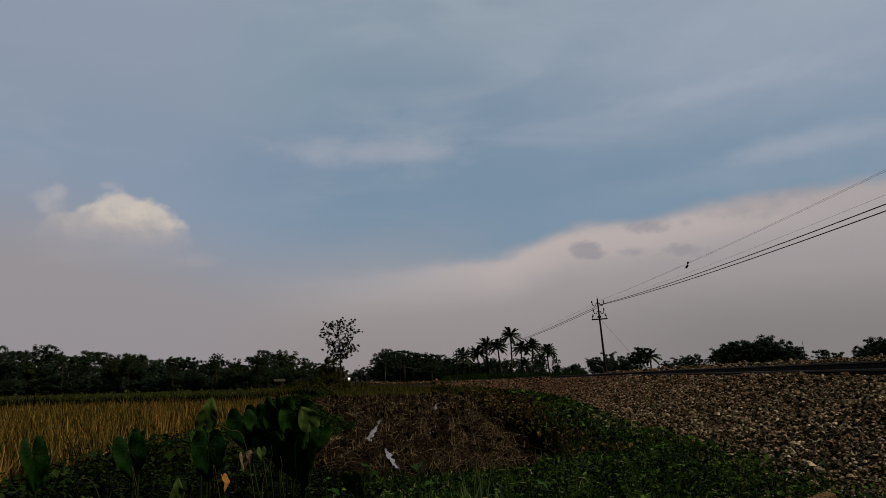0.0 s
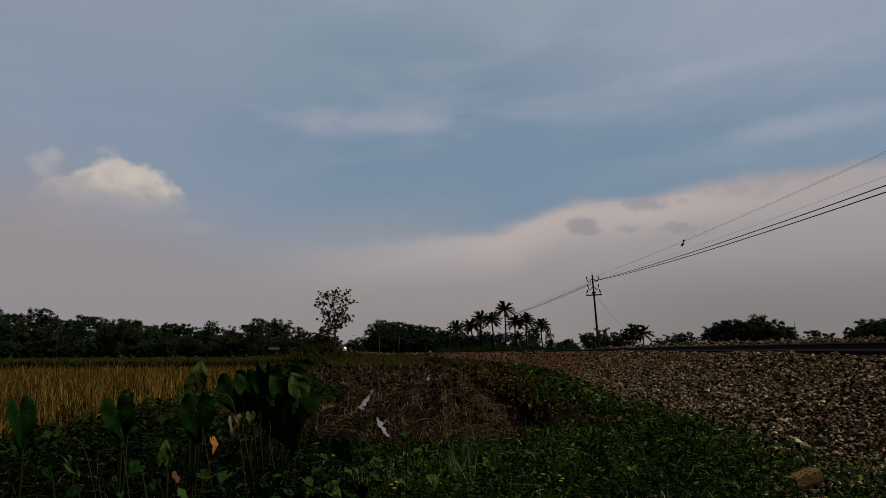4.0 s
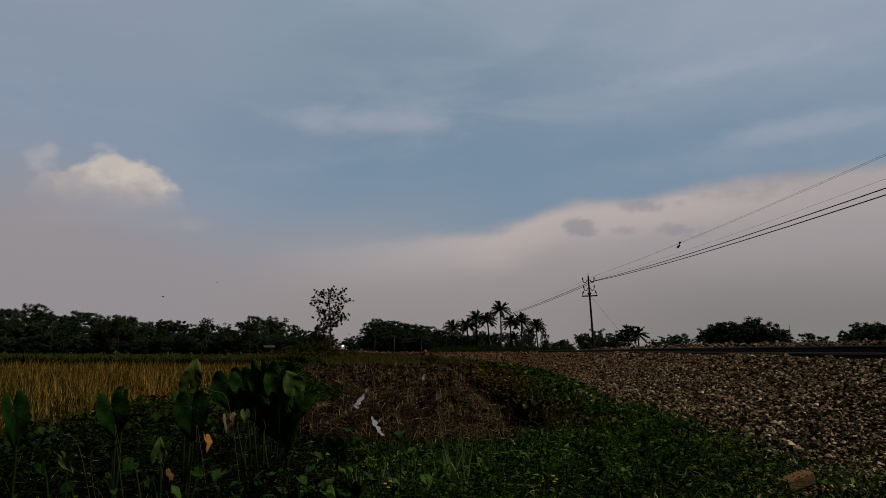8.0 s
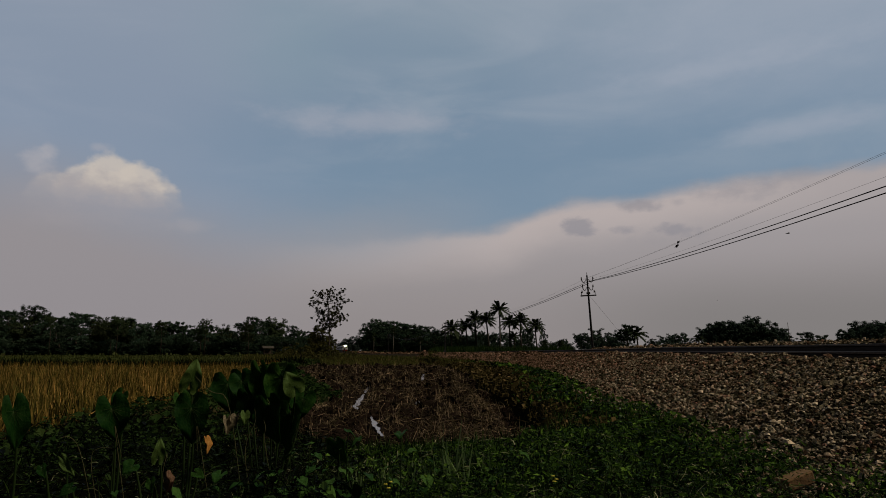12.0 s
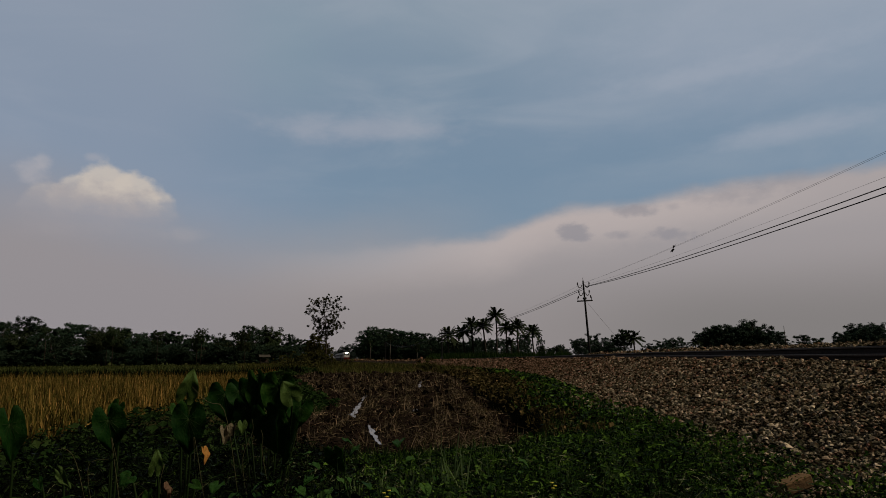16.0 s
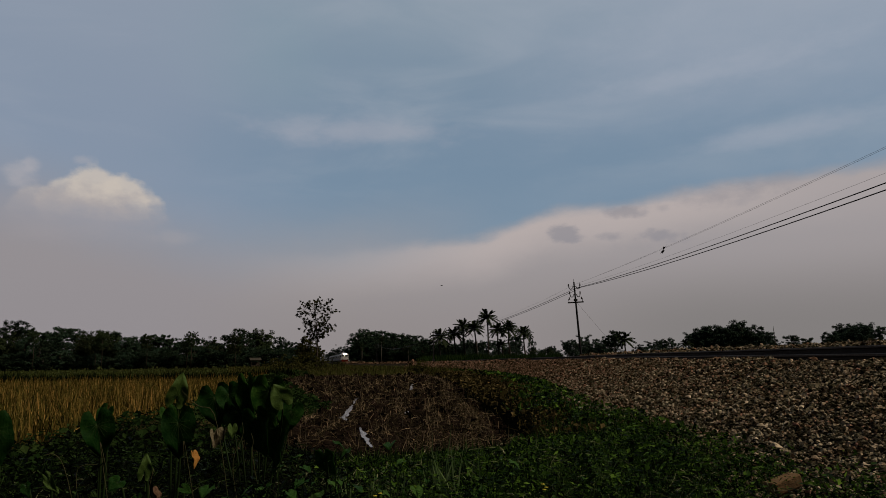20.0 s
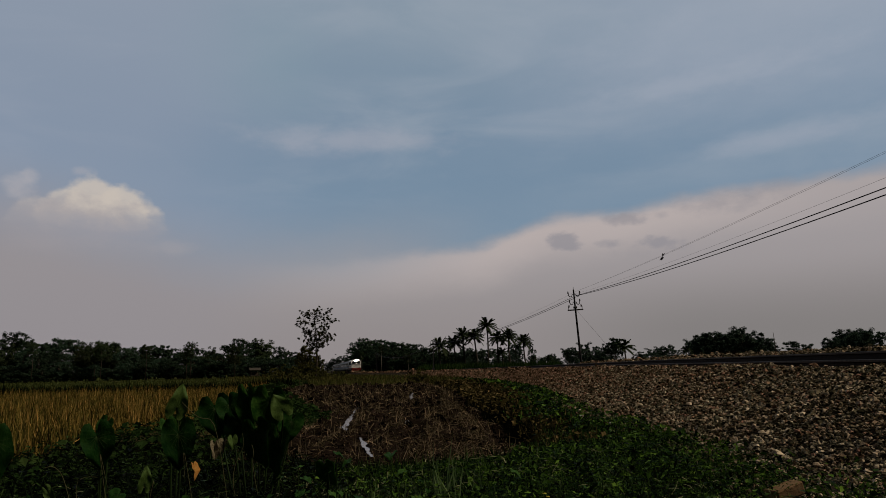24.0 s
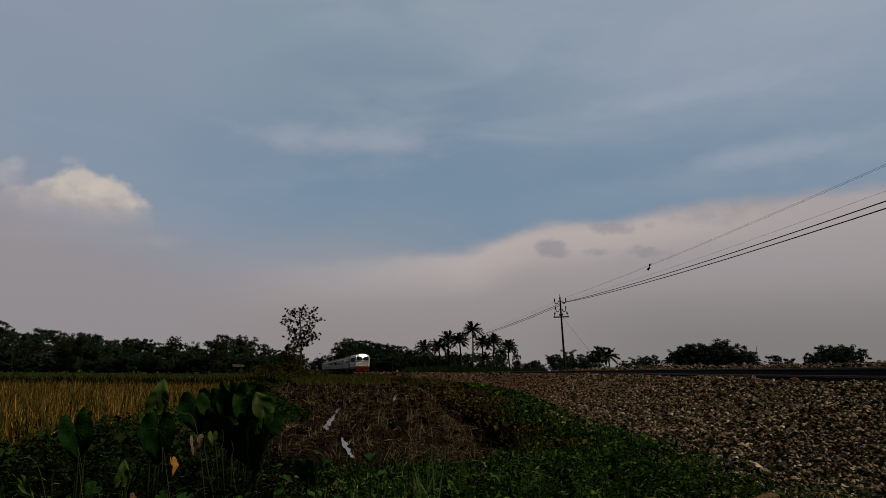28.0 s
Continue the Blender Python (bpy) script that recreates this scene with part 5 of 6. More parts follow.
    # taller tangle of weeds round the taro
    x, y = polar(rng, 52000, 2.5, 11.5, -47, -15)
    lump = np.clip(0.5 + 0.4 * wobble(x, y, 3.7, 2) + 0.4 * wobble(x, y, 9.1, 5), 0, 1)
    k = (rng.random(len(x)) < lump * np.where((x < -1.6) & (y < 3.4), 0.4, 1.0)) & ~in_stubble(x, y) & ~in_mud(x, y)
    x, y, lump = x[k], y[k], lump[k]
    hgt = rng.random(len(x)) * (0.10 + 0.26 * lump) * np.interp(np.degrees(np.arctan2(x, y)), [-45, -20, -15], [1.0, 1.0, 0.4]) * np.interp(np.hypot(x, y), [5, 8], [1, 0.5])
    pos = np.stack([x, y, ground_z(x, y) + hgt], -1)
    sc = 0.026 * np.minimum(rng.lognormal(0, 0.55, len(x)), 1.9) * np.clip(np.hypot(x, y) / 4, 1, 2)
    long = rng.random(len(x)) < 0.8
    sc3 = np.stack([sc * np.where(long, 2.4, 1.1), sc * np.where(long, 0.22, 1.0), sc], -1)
    stuff("tangled_weeds", [scatter(WEEDLEAF, pos, sc3, rotations(rng, len(x), 1.1))], M_SHADEWEED, "shade-coloured tangle of tall thin-leaved weeds round the taro", "weeds")
    # the same weeds round about and behind
    x, y = (np.concatenate(q) for q in zip(polar(rng, 26000, 0.4, 16, 28, 314), polar(rng, 2600, 0.4, 2.0, -46, 28)))
    s, l = to_track(x, y)
    k = (l < -3.5) | ((l > 4.2) & (np.hypot(x, y) < 14))
    x, y = x[k], y[k]
    pos = np.stack([x, y, ground_z(x, y) + 0.10 * rng.random(len(x)) ** 1.3], -1)
    stuff("outer_weeds", [scatter(WEEDLEAF, pos, 0.045 * rng.lognormal(0, 0.4, len(x)), rotations(rng, len(x), 0.8))], M_WEED, "low green weeds beside the railway bank", "weeds")
    # verge beside the ballast and bund between the fields
    s = rng.uniform(6, 75, 34000)
    l = -3.38 - foot(s) - np.where(rng.random(34000) < 0.5, np.abs(rng.normal(0, 0.9, 34000)), rng.uniform(0, 3.5, 34000))
    x, y = track_xy(s, l)
    right = right_edge(s)
    k = ~in_mud(x, y) & (l > right + 0.10 + 0.08 * wobble(x, y, 1.1, 7)) & ((y > 6.5) | (l > -4.2))
    x, y, s, l = x[k], y[k], s[k], l[k]
    far = np.clip(np.hypot(x, y) / 9, 0.9, 4)
    patch = 0.6 * wobble(x, y, 0.37, 9) + 0.6 * wobble(x, y, 1.9, 4) + 1.8 * (-4.20 - foot(s) - l) + 0.012 * np.clip(s - 15, 0, 60) + rng.normal(0, 0.35, len(x)) > 0.0
    sc = 0.045 * rng.lognormal(0, 0.4, len(x)) * far ** 0.8
    pos = np.stack([x, y, ground_z(x, y) + 0.10 * rng.random(len(x))], -1)
    for mk, mat, nm, lab in ((~patch, M_WEED, "verge_grass", "green grass at the foot of the ballast"), (patch, M_BROWNGRASS, "withered_verge_grass", "withered brown grass on the bank of the field")):
        q = np.where(mk)[0][::3]
        stuff(nm, [scatter(WEEDLEAF, pos[mk], sc[mk], rotations(rng, int(mk.sum()), 0.9)), blades(rng, x[q], y[q], -0.02, 0.12, 0.011 * far[q], 0.7, 0.4)], mat, lab, "grass")
    s = rng.uniform(5, 60, 52000)
    w = -7.8 - 6.0 * smooth01((s - 9) / 27)
    e = -10.7 - 4.6 * smooth01((s - 9) / 25)
    l = w + (e - w) * rng.uniform(-0.05, 1.03, len(s))
    x, y = track_xy(s, l)
    k = ~in_mud(x, y) & ~in_stubble(x, y) & (y > 4.6)
    x, y = x[k], y[k]
    far = np.clip(np.hypot(x, y) / 9, 0.9, 3.5)
    sc = 0.042 * rng.lognormal(0, 0.5, len(x)) * far
    pos = np.stack([x, y, ground_z(x, y) + 0.20 * rng.random(len(x)) ** 1.3], -1)
    stuff("bund_weeds", [scatter(WEEDLEAF, pos, sc, rotations(rng, len(x), 0.7))], M_CROP, "dense green weeds on the bund between two fields", "weeds")
    # rough grass beyond the ploughed strip
    x, y = polar(rng, 42000, 44, 150, -24, -2)
    s, l = to_track(x, y)
    k = (l < -3.4) & (l > -30) & ~in_mud(x, y)
    x, y = x[k], y[k]
    brown = wobble(x, y, 0.16, 2) + rng.normal(0, 0.5, len(x)) > 0.5
    for mk, mat, nm, lab in ((brown, M_BROWNGRASS, "rough_dry_grass", "rough yellowish grass beyond the ploughed strip"), (~brown, M_ROUGH, "rough_grass", "rough green grass beyond the ploughed strip")):
        stuff(nm, [blades(rng, x[mk], y[mk], -0.03, 0.26, 0.05 * np.hypot(x[mk], y[mk]) / 60, 0.4, 0.4)], mat, lab, "grass")
    # young rice beyond the stubble, up to the grove
    x, y = polar(rng, 40000, 38, 138, -52, -19)
    s, l = to_track(x, y)
    k = ~in_stubble(x, y) & (l < -20)
    x, y = x[k], y[k]
    stuff("young_rice", [blades(rng, x, y, -0.03, 0.15, 0.06 * np.hypot(x, y) / 60, 0.5, 0.3)], M_RICE, "green young rice in the far paddies", "rice")
    # dark weeds on the bund behind the stubble
    x = rng.uniform(-44, -8, 14000)
    y = 42.6 + x * 0.36 + np.abs(rng.normal(0, 0.9, len(x)))
    k = ~in_mud(x, y) & ~in_stubble(x, y)
    x, y = x[k], y[k]
    stuff("far_bund_weeds", [blades(rng, x, y, -0.03, 0.46 + 0.05 * wobble(x, y, 1.3, 2), 0.07, 0.30, 0.22)], M_BUND, "dark green weeds on the bund behind the stubble", "weeds")
    # tall crop beyond the line below the palms
    az, d = rng.uniform(-12.3, 2.0, 15000), rng.uniform(128, 146, 15000)
    x, y = d * np.sin(np.radians(az)), d * np.cos(np.radians(az))
    s, l = to_track(x, y)
    k = l > 8
    stuff("tall_crop", [blades(rng, x[k], y[k], -0.05, 1.75 + 0.25 * wobble(x[k], y[k], 0.5, 1), 0.12, 0.22, 0.12)], M_CROP, "tall leafy green crop below the palms", "crop")


build_crops()

# ---- puddles, brick, leaves ----


def build_puddles():
    rng = np.random.default_rng(4)
    for pts, w in PUDDLES:
        P = np.array(pts)
        t = np.linspace(0, 1, 16)
        q = np.linspace(0, 1, len(P))
        c = np.stack([np.interp(t, q, P[:, 0]), np.interp(t, q, P[:, 1])], -1)
        d = np.gradient(c, axis=0)
        d /= np.linalg.norm(d, axis=1)[:, None]
        nrm = np.stack([-d[:, 1], d[:, 0]], -1)
        wl, wr = (0.75 * w * (0.12 + 0.85 * np.sin(np.pi * np.clip(t, 0.03, 0.97)) ** 0.6 * rng.uniform(0.05, 1.25, 16)) for _ in range(2))
        a, b = c + nrm * wl[:, None], c - nrm * wr[:, None]
        z = float(ground_z(c[:, 0], c[:, 1]).mean()) + 0.05
        V = np.concatenate([np.column_stack([a, np.full(16, z)]), np.column_stack([b, np.full(16, z)])])
        i = np.arange(15)
        F = np.stack([i, i + 16, i + 17, i + 1], -1)
        tagged(obj("puddle", npmesh("puddle", V, [F], M_WATER)), "narrow puddle shining in a furrow of the ploughed strip", "puddle", "puddles in the furrows", "structure")


build_puddles()


def build_brick():
    x, y = BRICK_AT
    z = float(ground_z(x, y)) + 0.072
    bm = box_bm(0.142, 0.080, 0.055, (0, 0, 0), 0.006, 1)
    rng = np.random.default_rng(6)
    for v in bm.verts:
        v.co += Vector(rng.normal(0, 0.0015, 3))
    b = part("brick", bm, M_BRICK, None)
    b.matrix_basis = pose(x, y, z + 0.012, -3, -15, 22)
    tagged(b, "weathered orange-brown clay brick lying in the weeds", "brick")


build_brick()


def taro_leaf_mesh(seed, mat, w=1.0, fold=0.25):
    """A heart-shaped leaf 1 m long, tip down along -y, stalk joint at the origin, face towards +z."""
    rng = np.random.default_rng(seed)
    nu, nv = 13, 15
    V = []
    for j in range(nv):
        t = j / (nv - 1)
        yy = 0.30 - 1.0 * t
        half = 0.37 * w * (math.sin(math.pi * min(1, 0.10 + 0.90 * t) ** 0.72) ** 0.8) if t < 0.999 else 0.004
        for i in range(nu):
            u = -1 + 2 * i / (nu - 1)
            xx = u * half
            notch = 0.26 * max(0, 1 - abs(u) * 2.2) * max(0, 1 - t / 0.30)
            z = fold * abs(u) * half * 0.9 - 0.22 * (t - 0.35) ** 2 + 0.045 * math.sin(9 * t + 3 * abs(u)) * abs(u) + 0.022 * math.sin(17 * t + seed) * abs(u)
            V.append((xx, yy - notch, z))
    i, j = np.meshgrid(np.arange(nv - 1), np.arange(nu - 1), indexing="ij")
    a = i * nu + j
    F = np.stack([a, a + nu, a + nu + 1, a + 1], -1).reshape(-1, 4)
    V = np.array(V)
    # underside, so that the blade has thickness
    n = len(V)
    V2 = V - np.array([0, 0, 0.006])
    return npmesh("leaf", np.concatenate([V, V2]), [F, F[:, ::-1] + n], mat, True)


def vein_mesh(fold):
    """Ribs that lie on the face of a leaf with that fold."""
    out = []
    for a, ln in ((-90, 0.66), (-68, 0.50), (-112, 0.50), (-48, 0.42), (-132, 0.42), (-25, 0.34), (-155, 0.34), (5, 0.28), (175, 0.28), (40, 0.27), (140, 0.27)):
        P = []
        for q in np.linspace(0, 1, 6):
            x, y = math.cos(radians(a)) * ln * q, math.sin(radians(a)) * ln * q
            P.append((x, y, fold * abs(x) * 0.9 - 0.22 * (0.30 - y - 0.35) ** 2 + 0.004))
        out.append(tube(P, [0.0055, 0.0045, 0.004, 0.003, 0.002, 0.0015], 4))
    V, F = join(out)
    return npmesh("vein", V, F, M_VEIN, True)


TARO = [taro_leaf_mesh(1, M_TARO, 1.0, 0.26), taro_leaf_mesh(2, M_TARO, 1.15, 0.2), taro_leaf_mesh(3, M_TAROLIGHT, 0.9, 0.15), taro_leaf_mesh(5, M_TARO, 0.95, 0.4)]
VEINS = [vein_mesh(f) for f in (0.26, 0.2, 0.15, 0.4)]


def taro_plant(label, leaves):
    """leaves: bearing, slope, range, length, breadth, kind, turn away, lean back, roll."""
    root = spot(sum(q[0] for q in leaves) / len(leaves), sum(q[2] for q in leaves) / len(leaves))
    gz = float(ground_z(*root))
    p = tagged(new("taro_plant"), label, "taro", "taro plants among the weeds")
    p.matrix_basis = pose(root[0], root[1], gz)
    for az, slope, d, ln, broad, kind, yaw, back, roll in leaves:
        x, y = spot(az, d)
        at = Vector((x - root[0], y - root[1], EYE + slope * d - gz))
        m = Matrix.Translation(at) @ pose(0, 0, 0, 0, 0, -az + yaw) @ pose(0, 0, 0, 90 - back, 0, 0) @ pose(0, 0, 0, 0, 0, roll)
        leaf = obj("leaf", TARO[kind], p, m=m @ Matrix.Diagonal((ln * broad, ln, ln, 1)))
        obj("vein", VEINS[kind], leaf)
        foot = Vector((at.x * 0.25, at.y * 0.25, -0.03))
        mid = (at + foot) / 2 + Vector((at.x * 0.18, 0.06, 0.10))
        P = [foot * (1 - t) ** 2 + mid * 2 * t * (1 - t) + (at + Vector((0, 0.012, 0))) * t * t for t in np.linspace(0, 1, 9)]
        V, F = tube(P, np.linspace(0.006, 0.0038, 9), 6)
        obj("stalk", npmesh("stalk", V, F, M_PETIOLE, True), p)


def build_taro():
    taro_plant("large dark green taro plant with broad drooping leaves", [(-22.56, -0.0366, 4, 0.303, 0.52, 0, -34, -6, 4), (-20.98, -0.0392, 3.9, 0.279, 0.74, 1, -14, -6, -5), (-21.85, -0.0794, 3.8, 0.259, 0.95, 0, -40, -4, 10), (-23.31, -0.0641, 4.05, 0.225, 0.94, 0, -36, 6, 22), (-20.3, -0.0903, 3.85, 0.276, 0.64, 1, -36, 0, -8)])
    # the first leaf's pale colour stands in for light falling on it
    taro_plant("taro plant with one leaf coloured pale as if lit", [(-19.97, -0.0514, 3.72, 0.133455, 1.23, 2, 4, 0, -150), (-19.26, -0.0659, 4.05, 0.184, 0.89, 1, -8, 8, -18), (-23.94, -0.0416, 4.2, 0.2, 1.01, 3, -16, 14, 24), (-24.93, -0.0458, 4.3, 0.256, 0.9, 1, -22, 8, 12)])
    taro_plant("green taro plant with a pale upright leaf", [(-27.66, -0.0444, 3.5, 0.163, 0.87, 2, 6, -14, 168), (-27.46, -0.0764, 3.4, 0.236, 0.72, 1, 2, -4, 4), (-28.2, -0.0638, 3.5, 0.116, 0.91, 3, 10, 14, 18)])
    taro_plant("green taro plant with a folded leaf", [(-32.89, -0.0742, 3.4, 0.212, 0.89, 3, 8, -4, 12), (-32.35, -0.0591, 3.5, 0.107, 0.84, 0, -25, 10, -24)])
    taro_plant("taro plant with an upright folded leaf among weeds", [(-38.96, -0.0741, 3.1, 0.213, 0.63, 3, 20, 2, 8)])
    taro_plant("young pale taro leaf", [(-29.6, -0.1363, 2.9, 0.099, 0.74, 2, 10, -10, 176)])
    taro_plant("dark drooping taro leaf", [(-16.6, -0.1285, 3.6, 0.15, 1.2, 0, -43, -20, 10)])
    taro_plant("small taro plant low in the weeds", [(-35.7, -0.1356, 2.7, 0.087, 0.56, 2, -30, 10, 40), (-35.2, -0.1683, 2.6, 0.055, 0.9, 0, -10, 36, -50), (-37.0, -0.1426, 2.7, 0.05, 0.9, 0, -30, 30, 30)])
    taro_plant("small taro plant low in the weeds", [(-26.9, -0.1587, 2.75, 0.05, 1.0, 0, -15, 40, 60), (-31.3, -0.1457, 2.8, 0.056, 1.7, 3, -20, 44, -40), (-30.0, -0.1672, 2.6, 0.05, 1.0, 0, -40, 20, 20)])
    # withered leaves
    for az, sl, d, ln, mat, roll, fold, lab in ((-26.3, -0.119, 3.2, 0.075, M_ORANGE, 60, 0.5, "curled withered orange leaf"), (-24.9, -0.094, 3.4, 0.085, M_WILT, 20, 1.3, "pale brown wilted leaf"), (-24.2, -0.090, 3.4, 0.06, M_WILT, -25, 1.5, "pale brown wilted leaf"), (-23.6, -0.086, 3.4, 0.065, M_TAROLIGHT, 10, 0.7, "pale green wilted leaf"), (-29.0, -0.163, 2.75, 0.075, M_DRYLEAF, 70, 0.9, "dry crumpled reddish brown leaf"), (-28.5, -0.170, 2.75, 0.06, M_DRYLEAF, -40, 1.2, "dry crumpled reddish brown leaf")):
        x, y = spot(az, d)
        ob = obj("withered_leaf", taro_leaf_mesh(int(-az * 10), mat, 0.9, fold))
        ob.matrix_basis = pose(x, y, EYE + sl * d, 0, 0, -az) @ pose(0, 0, 0, 75, 0, roll) @ Matrix.Diagonal((ln, ln, ln, 1))
        tagged(ob, lab + " hanging among the weeds", "leaf")
    for az, sl, d in ((-12.8, -0.181, 3.1), (-12.4, -0.178, 3.12), (-12.55, -0.186, 3.1), (0.2, -0.168, 3.3), (0.45, -0.172, 3.3), (0.3, -0.175, 3.28)):
        x, y = spot(az, d)
        f = tagged(new("flower"), "tiny yellow weed flower", "flower", "flowers in the weeds")
        f.matrix_basis = pose(x, y, EYE + sl * d)
        for k in range(5):
            bm = box_bm(0.008, 0.005, 0.002, (0.005, 0, 0.002), 0.001, 1)
            part("petal", bm, M_YELLOW, f, m=pose(0, 0, 0, 40, 0, k * 72))
        g = float(ground_z(x, y)) - (EYE + sl * d)
        part("stem", cyl_bm(0.002, 0.001, (0, 0, min(g, -0.05)), (0, 0, 0), 5), M_PETIOLE, f)


build_taro()


def build_broad_weeds():
    rng = np.random.default_rng(23)
    blade = [taro_leaf_mesh(k, M_WEEDLEAF, 1.1, 0.3) for k in (7, 8)]
    for az, sl, d, w in [(-18.7, -0.127, 3.2, 0.059), (-20.1, -0.14, 3.2, 0.059), (-21.6, -0.165, 3.2, 0.07), (-17.5, -0.189, 3.2, 0.082), (-18.8, -0.184, 3.2, 0.076), (-11.6, -0.113, 3.2, 0.065), (-15.8, -0.111, 3.2, 0.053), (-15.9, -0.178, 3.2, 0.076), (-14.4, -0.168, 3.2, 0.07), (-20.6, -0.189, 3.2, 0.088), (-23.3, -0.179, 3.2, 0.076), (-25.2, -0.162, 3.2, 0.065), (-18.3, -0.159, 3.2, 0.065), (-32.6, -0.125, 3.2, 0.059), (-28.5, -0.181, 3.2, 0.076), (-12.2, -0.178, 3.2, 0.07), (-5.2, -0.167, 3.5, 0.071), (-2.1, -0.14, 3.5, 0.057), (0.9, -0.169, 3.5, 0.077), (3.6, -0.138, 3.5, 0.057), (6.4, -0.169, 3.5, 0.071), (9.2, -0.184, 3.5, 0.077), (-8.7, -0.133, 3.5, 0.057), (4.2, -0.156, 3.5, 0.071), (-21.7, -0.163, 3.1, 0.085), (-17.6, -0.187, 3.1, 0.09), (-17.0, -0.178, 3.1, 0.07), (-15.3, -0.186, 3.1, 0.08), (-18.2, -0.141, 3.3, 0.05), (-14.9, -0.122, 3.4, 0.06), (-19.3, -0.172, 3.1, 0.06), (-23.9, -0.176, 3.0, 0.05), (-9.6, -0.174, 3.2, 0.06), (-16.2, -0.163, 3.2, 0.06)]:
        x, y = spot(az, d)
        z = float(ground_z(x, y))
        p = tagged(new("broad_leaved_weed"), "small broad-leaved weed with bright green leaves", "weed", "weeds in the foreground")
        p.matrix_basis = pose(x, y, z)
        top = max(EYE + sl * d - z, 0.05)
        for k in range(3):
            a = rng.uniform(0, 360)
            ln = w * (1.15 if k == 0 else rng.uniform(0.5, 0.8))
            at = Vector((rng.normal(0, 0.012), rng.normal(0, 0.012), 0)) * (k > 0) * 2.5 + Vector((0, 0, top * (1, 0.8, 0.62)[k]))
            m = Matrix.Translation(at) @ pose(0, 0, 0, 0, 0, a) @ pose(0, 0, 0, rng.uniform(10, 45), rng.uniform(-15, 15), 0)
            obj("leaf", blade[k % 2], p, m=m @ Matrix.Diagonal((ln, ln, ln, 1)))
            V, F = tube([(0, 0, -0.02), at * 0.5, at], [0.003, 0.0025, 0.0015], 5)
            obj("stem", npmesh("stem", V, F, M_PETIOLE), p)
    for path in [[(-23.8, -0.13), (-22.7, -0.096), (-22.9, -0.079)], [(-22.2, -0.118), (-22.0, -0.104), (-22.2, -0.094)], [(-21.0, -0.188), (-20.0, -0.175), (-20.9, -0.163)], [(-19.4, -0.176), (-18.7, -0.167), (-18.1, -0.162)], [(-34.7, -0.119), (-35.5, -0.105), (-36.1, -0.108)], [(-34.3, -0.127), (-33.4, -0.121), (-32.7, -0.123)], [(-28.9, -0.181), (-29.3, -0.159), (-29.0, -0.132)], [(-33.2, -0.175), (-33.8, -0.169), (-34.4, -0.171)], [(-31.0, -0.178), (-30.4, -0.165), (-30.1, -0.162)], [(-24.8, -0.055), (-26.0, -0.06), (-27.3, -0.036)], [(-32.8, -0.081), (-32.0, -0.137)], [(-27.1, -0.087), (-26.9, -0.133)]]:
        d = 3.25
        P = []
        for az, sl in path:
            x, y = spot(az, d)
            P.append(np.array([x, y, EYE + sl * d]))
        x, y, _ = P[0]
        low = np.array([x, y, float(ground_z(x, y)) - 0.01])
        P = [low + np.array([0.06, 0.1, 0])] + P if P[0][2] - low[2] > 0.06 else P
        P = np.array(P) - low
        t = np.linspace(0, len(P) - 1, 14)
        C = np.stack([np.interp(t, np.arange(len(P)), P[:, i]) for i in range(3)], -1)
        for _ in range(3):
            C[1:-1] = (C[:-2] + 2 * C[1:-1] + C[2:]) / 4
        V, F = tube(C, np.linspace(0.0016, 0.0009, 14), 5)
        ob = tagged(obj("weed_stem", npmesh("weed_stem", V, F, M_DRYSTEM, True)), "thin curling dry weed stem", "stem", "dry stems in the foreground")
        ob.matrix_basis = pose(*low)


build_broad_weeds()


def build_tall_blades():
    rng = np.random.default_rng(12)
    for az, d, h in ((-7.9, 3.7, 0.26), (-7.2, 3.7, 0.28), (-6.4, 3.7, 0.24), (-8.7, 4.0, 0.13), (-4.9, 4.0, 0.13), (-10.7, 4.0, 0.13), (-12.6, 4.0, 0.13), (-3.2, 4.0, 0.1), (-14.8, 4.0, 0.13), (1.0, 4.0, 0.1), (4.7, 4.0, 0.1), (-9.6, 4.0, 0.13)):
        x, y = spot(az, d)
        t = tagged(new("grass_tuft"), "tuft of long pale green grass blades", "grass", "grass tufts in the weeds")
        t.matrix_basis = pose(x, y, float(ground_z(x, y)))
        for k in range(7):
            V, F = scatter(BLADE, np.array([[rng.normal(0, 0.02), rng.normal(0, 0.02), 0]]), np.array([[0.011, h * rng.uniform(0.4, 1.4), h * rng.uniform(0.9, 1.5)]]), rotations(rng, 1, 0.30))
            obj("blade", npmesh("blade", V, F, M_PALEBLADE), t)


build_tall_blades()


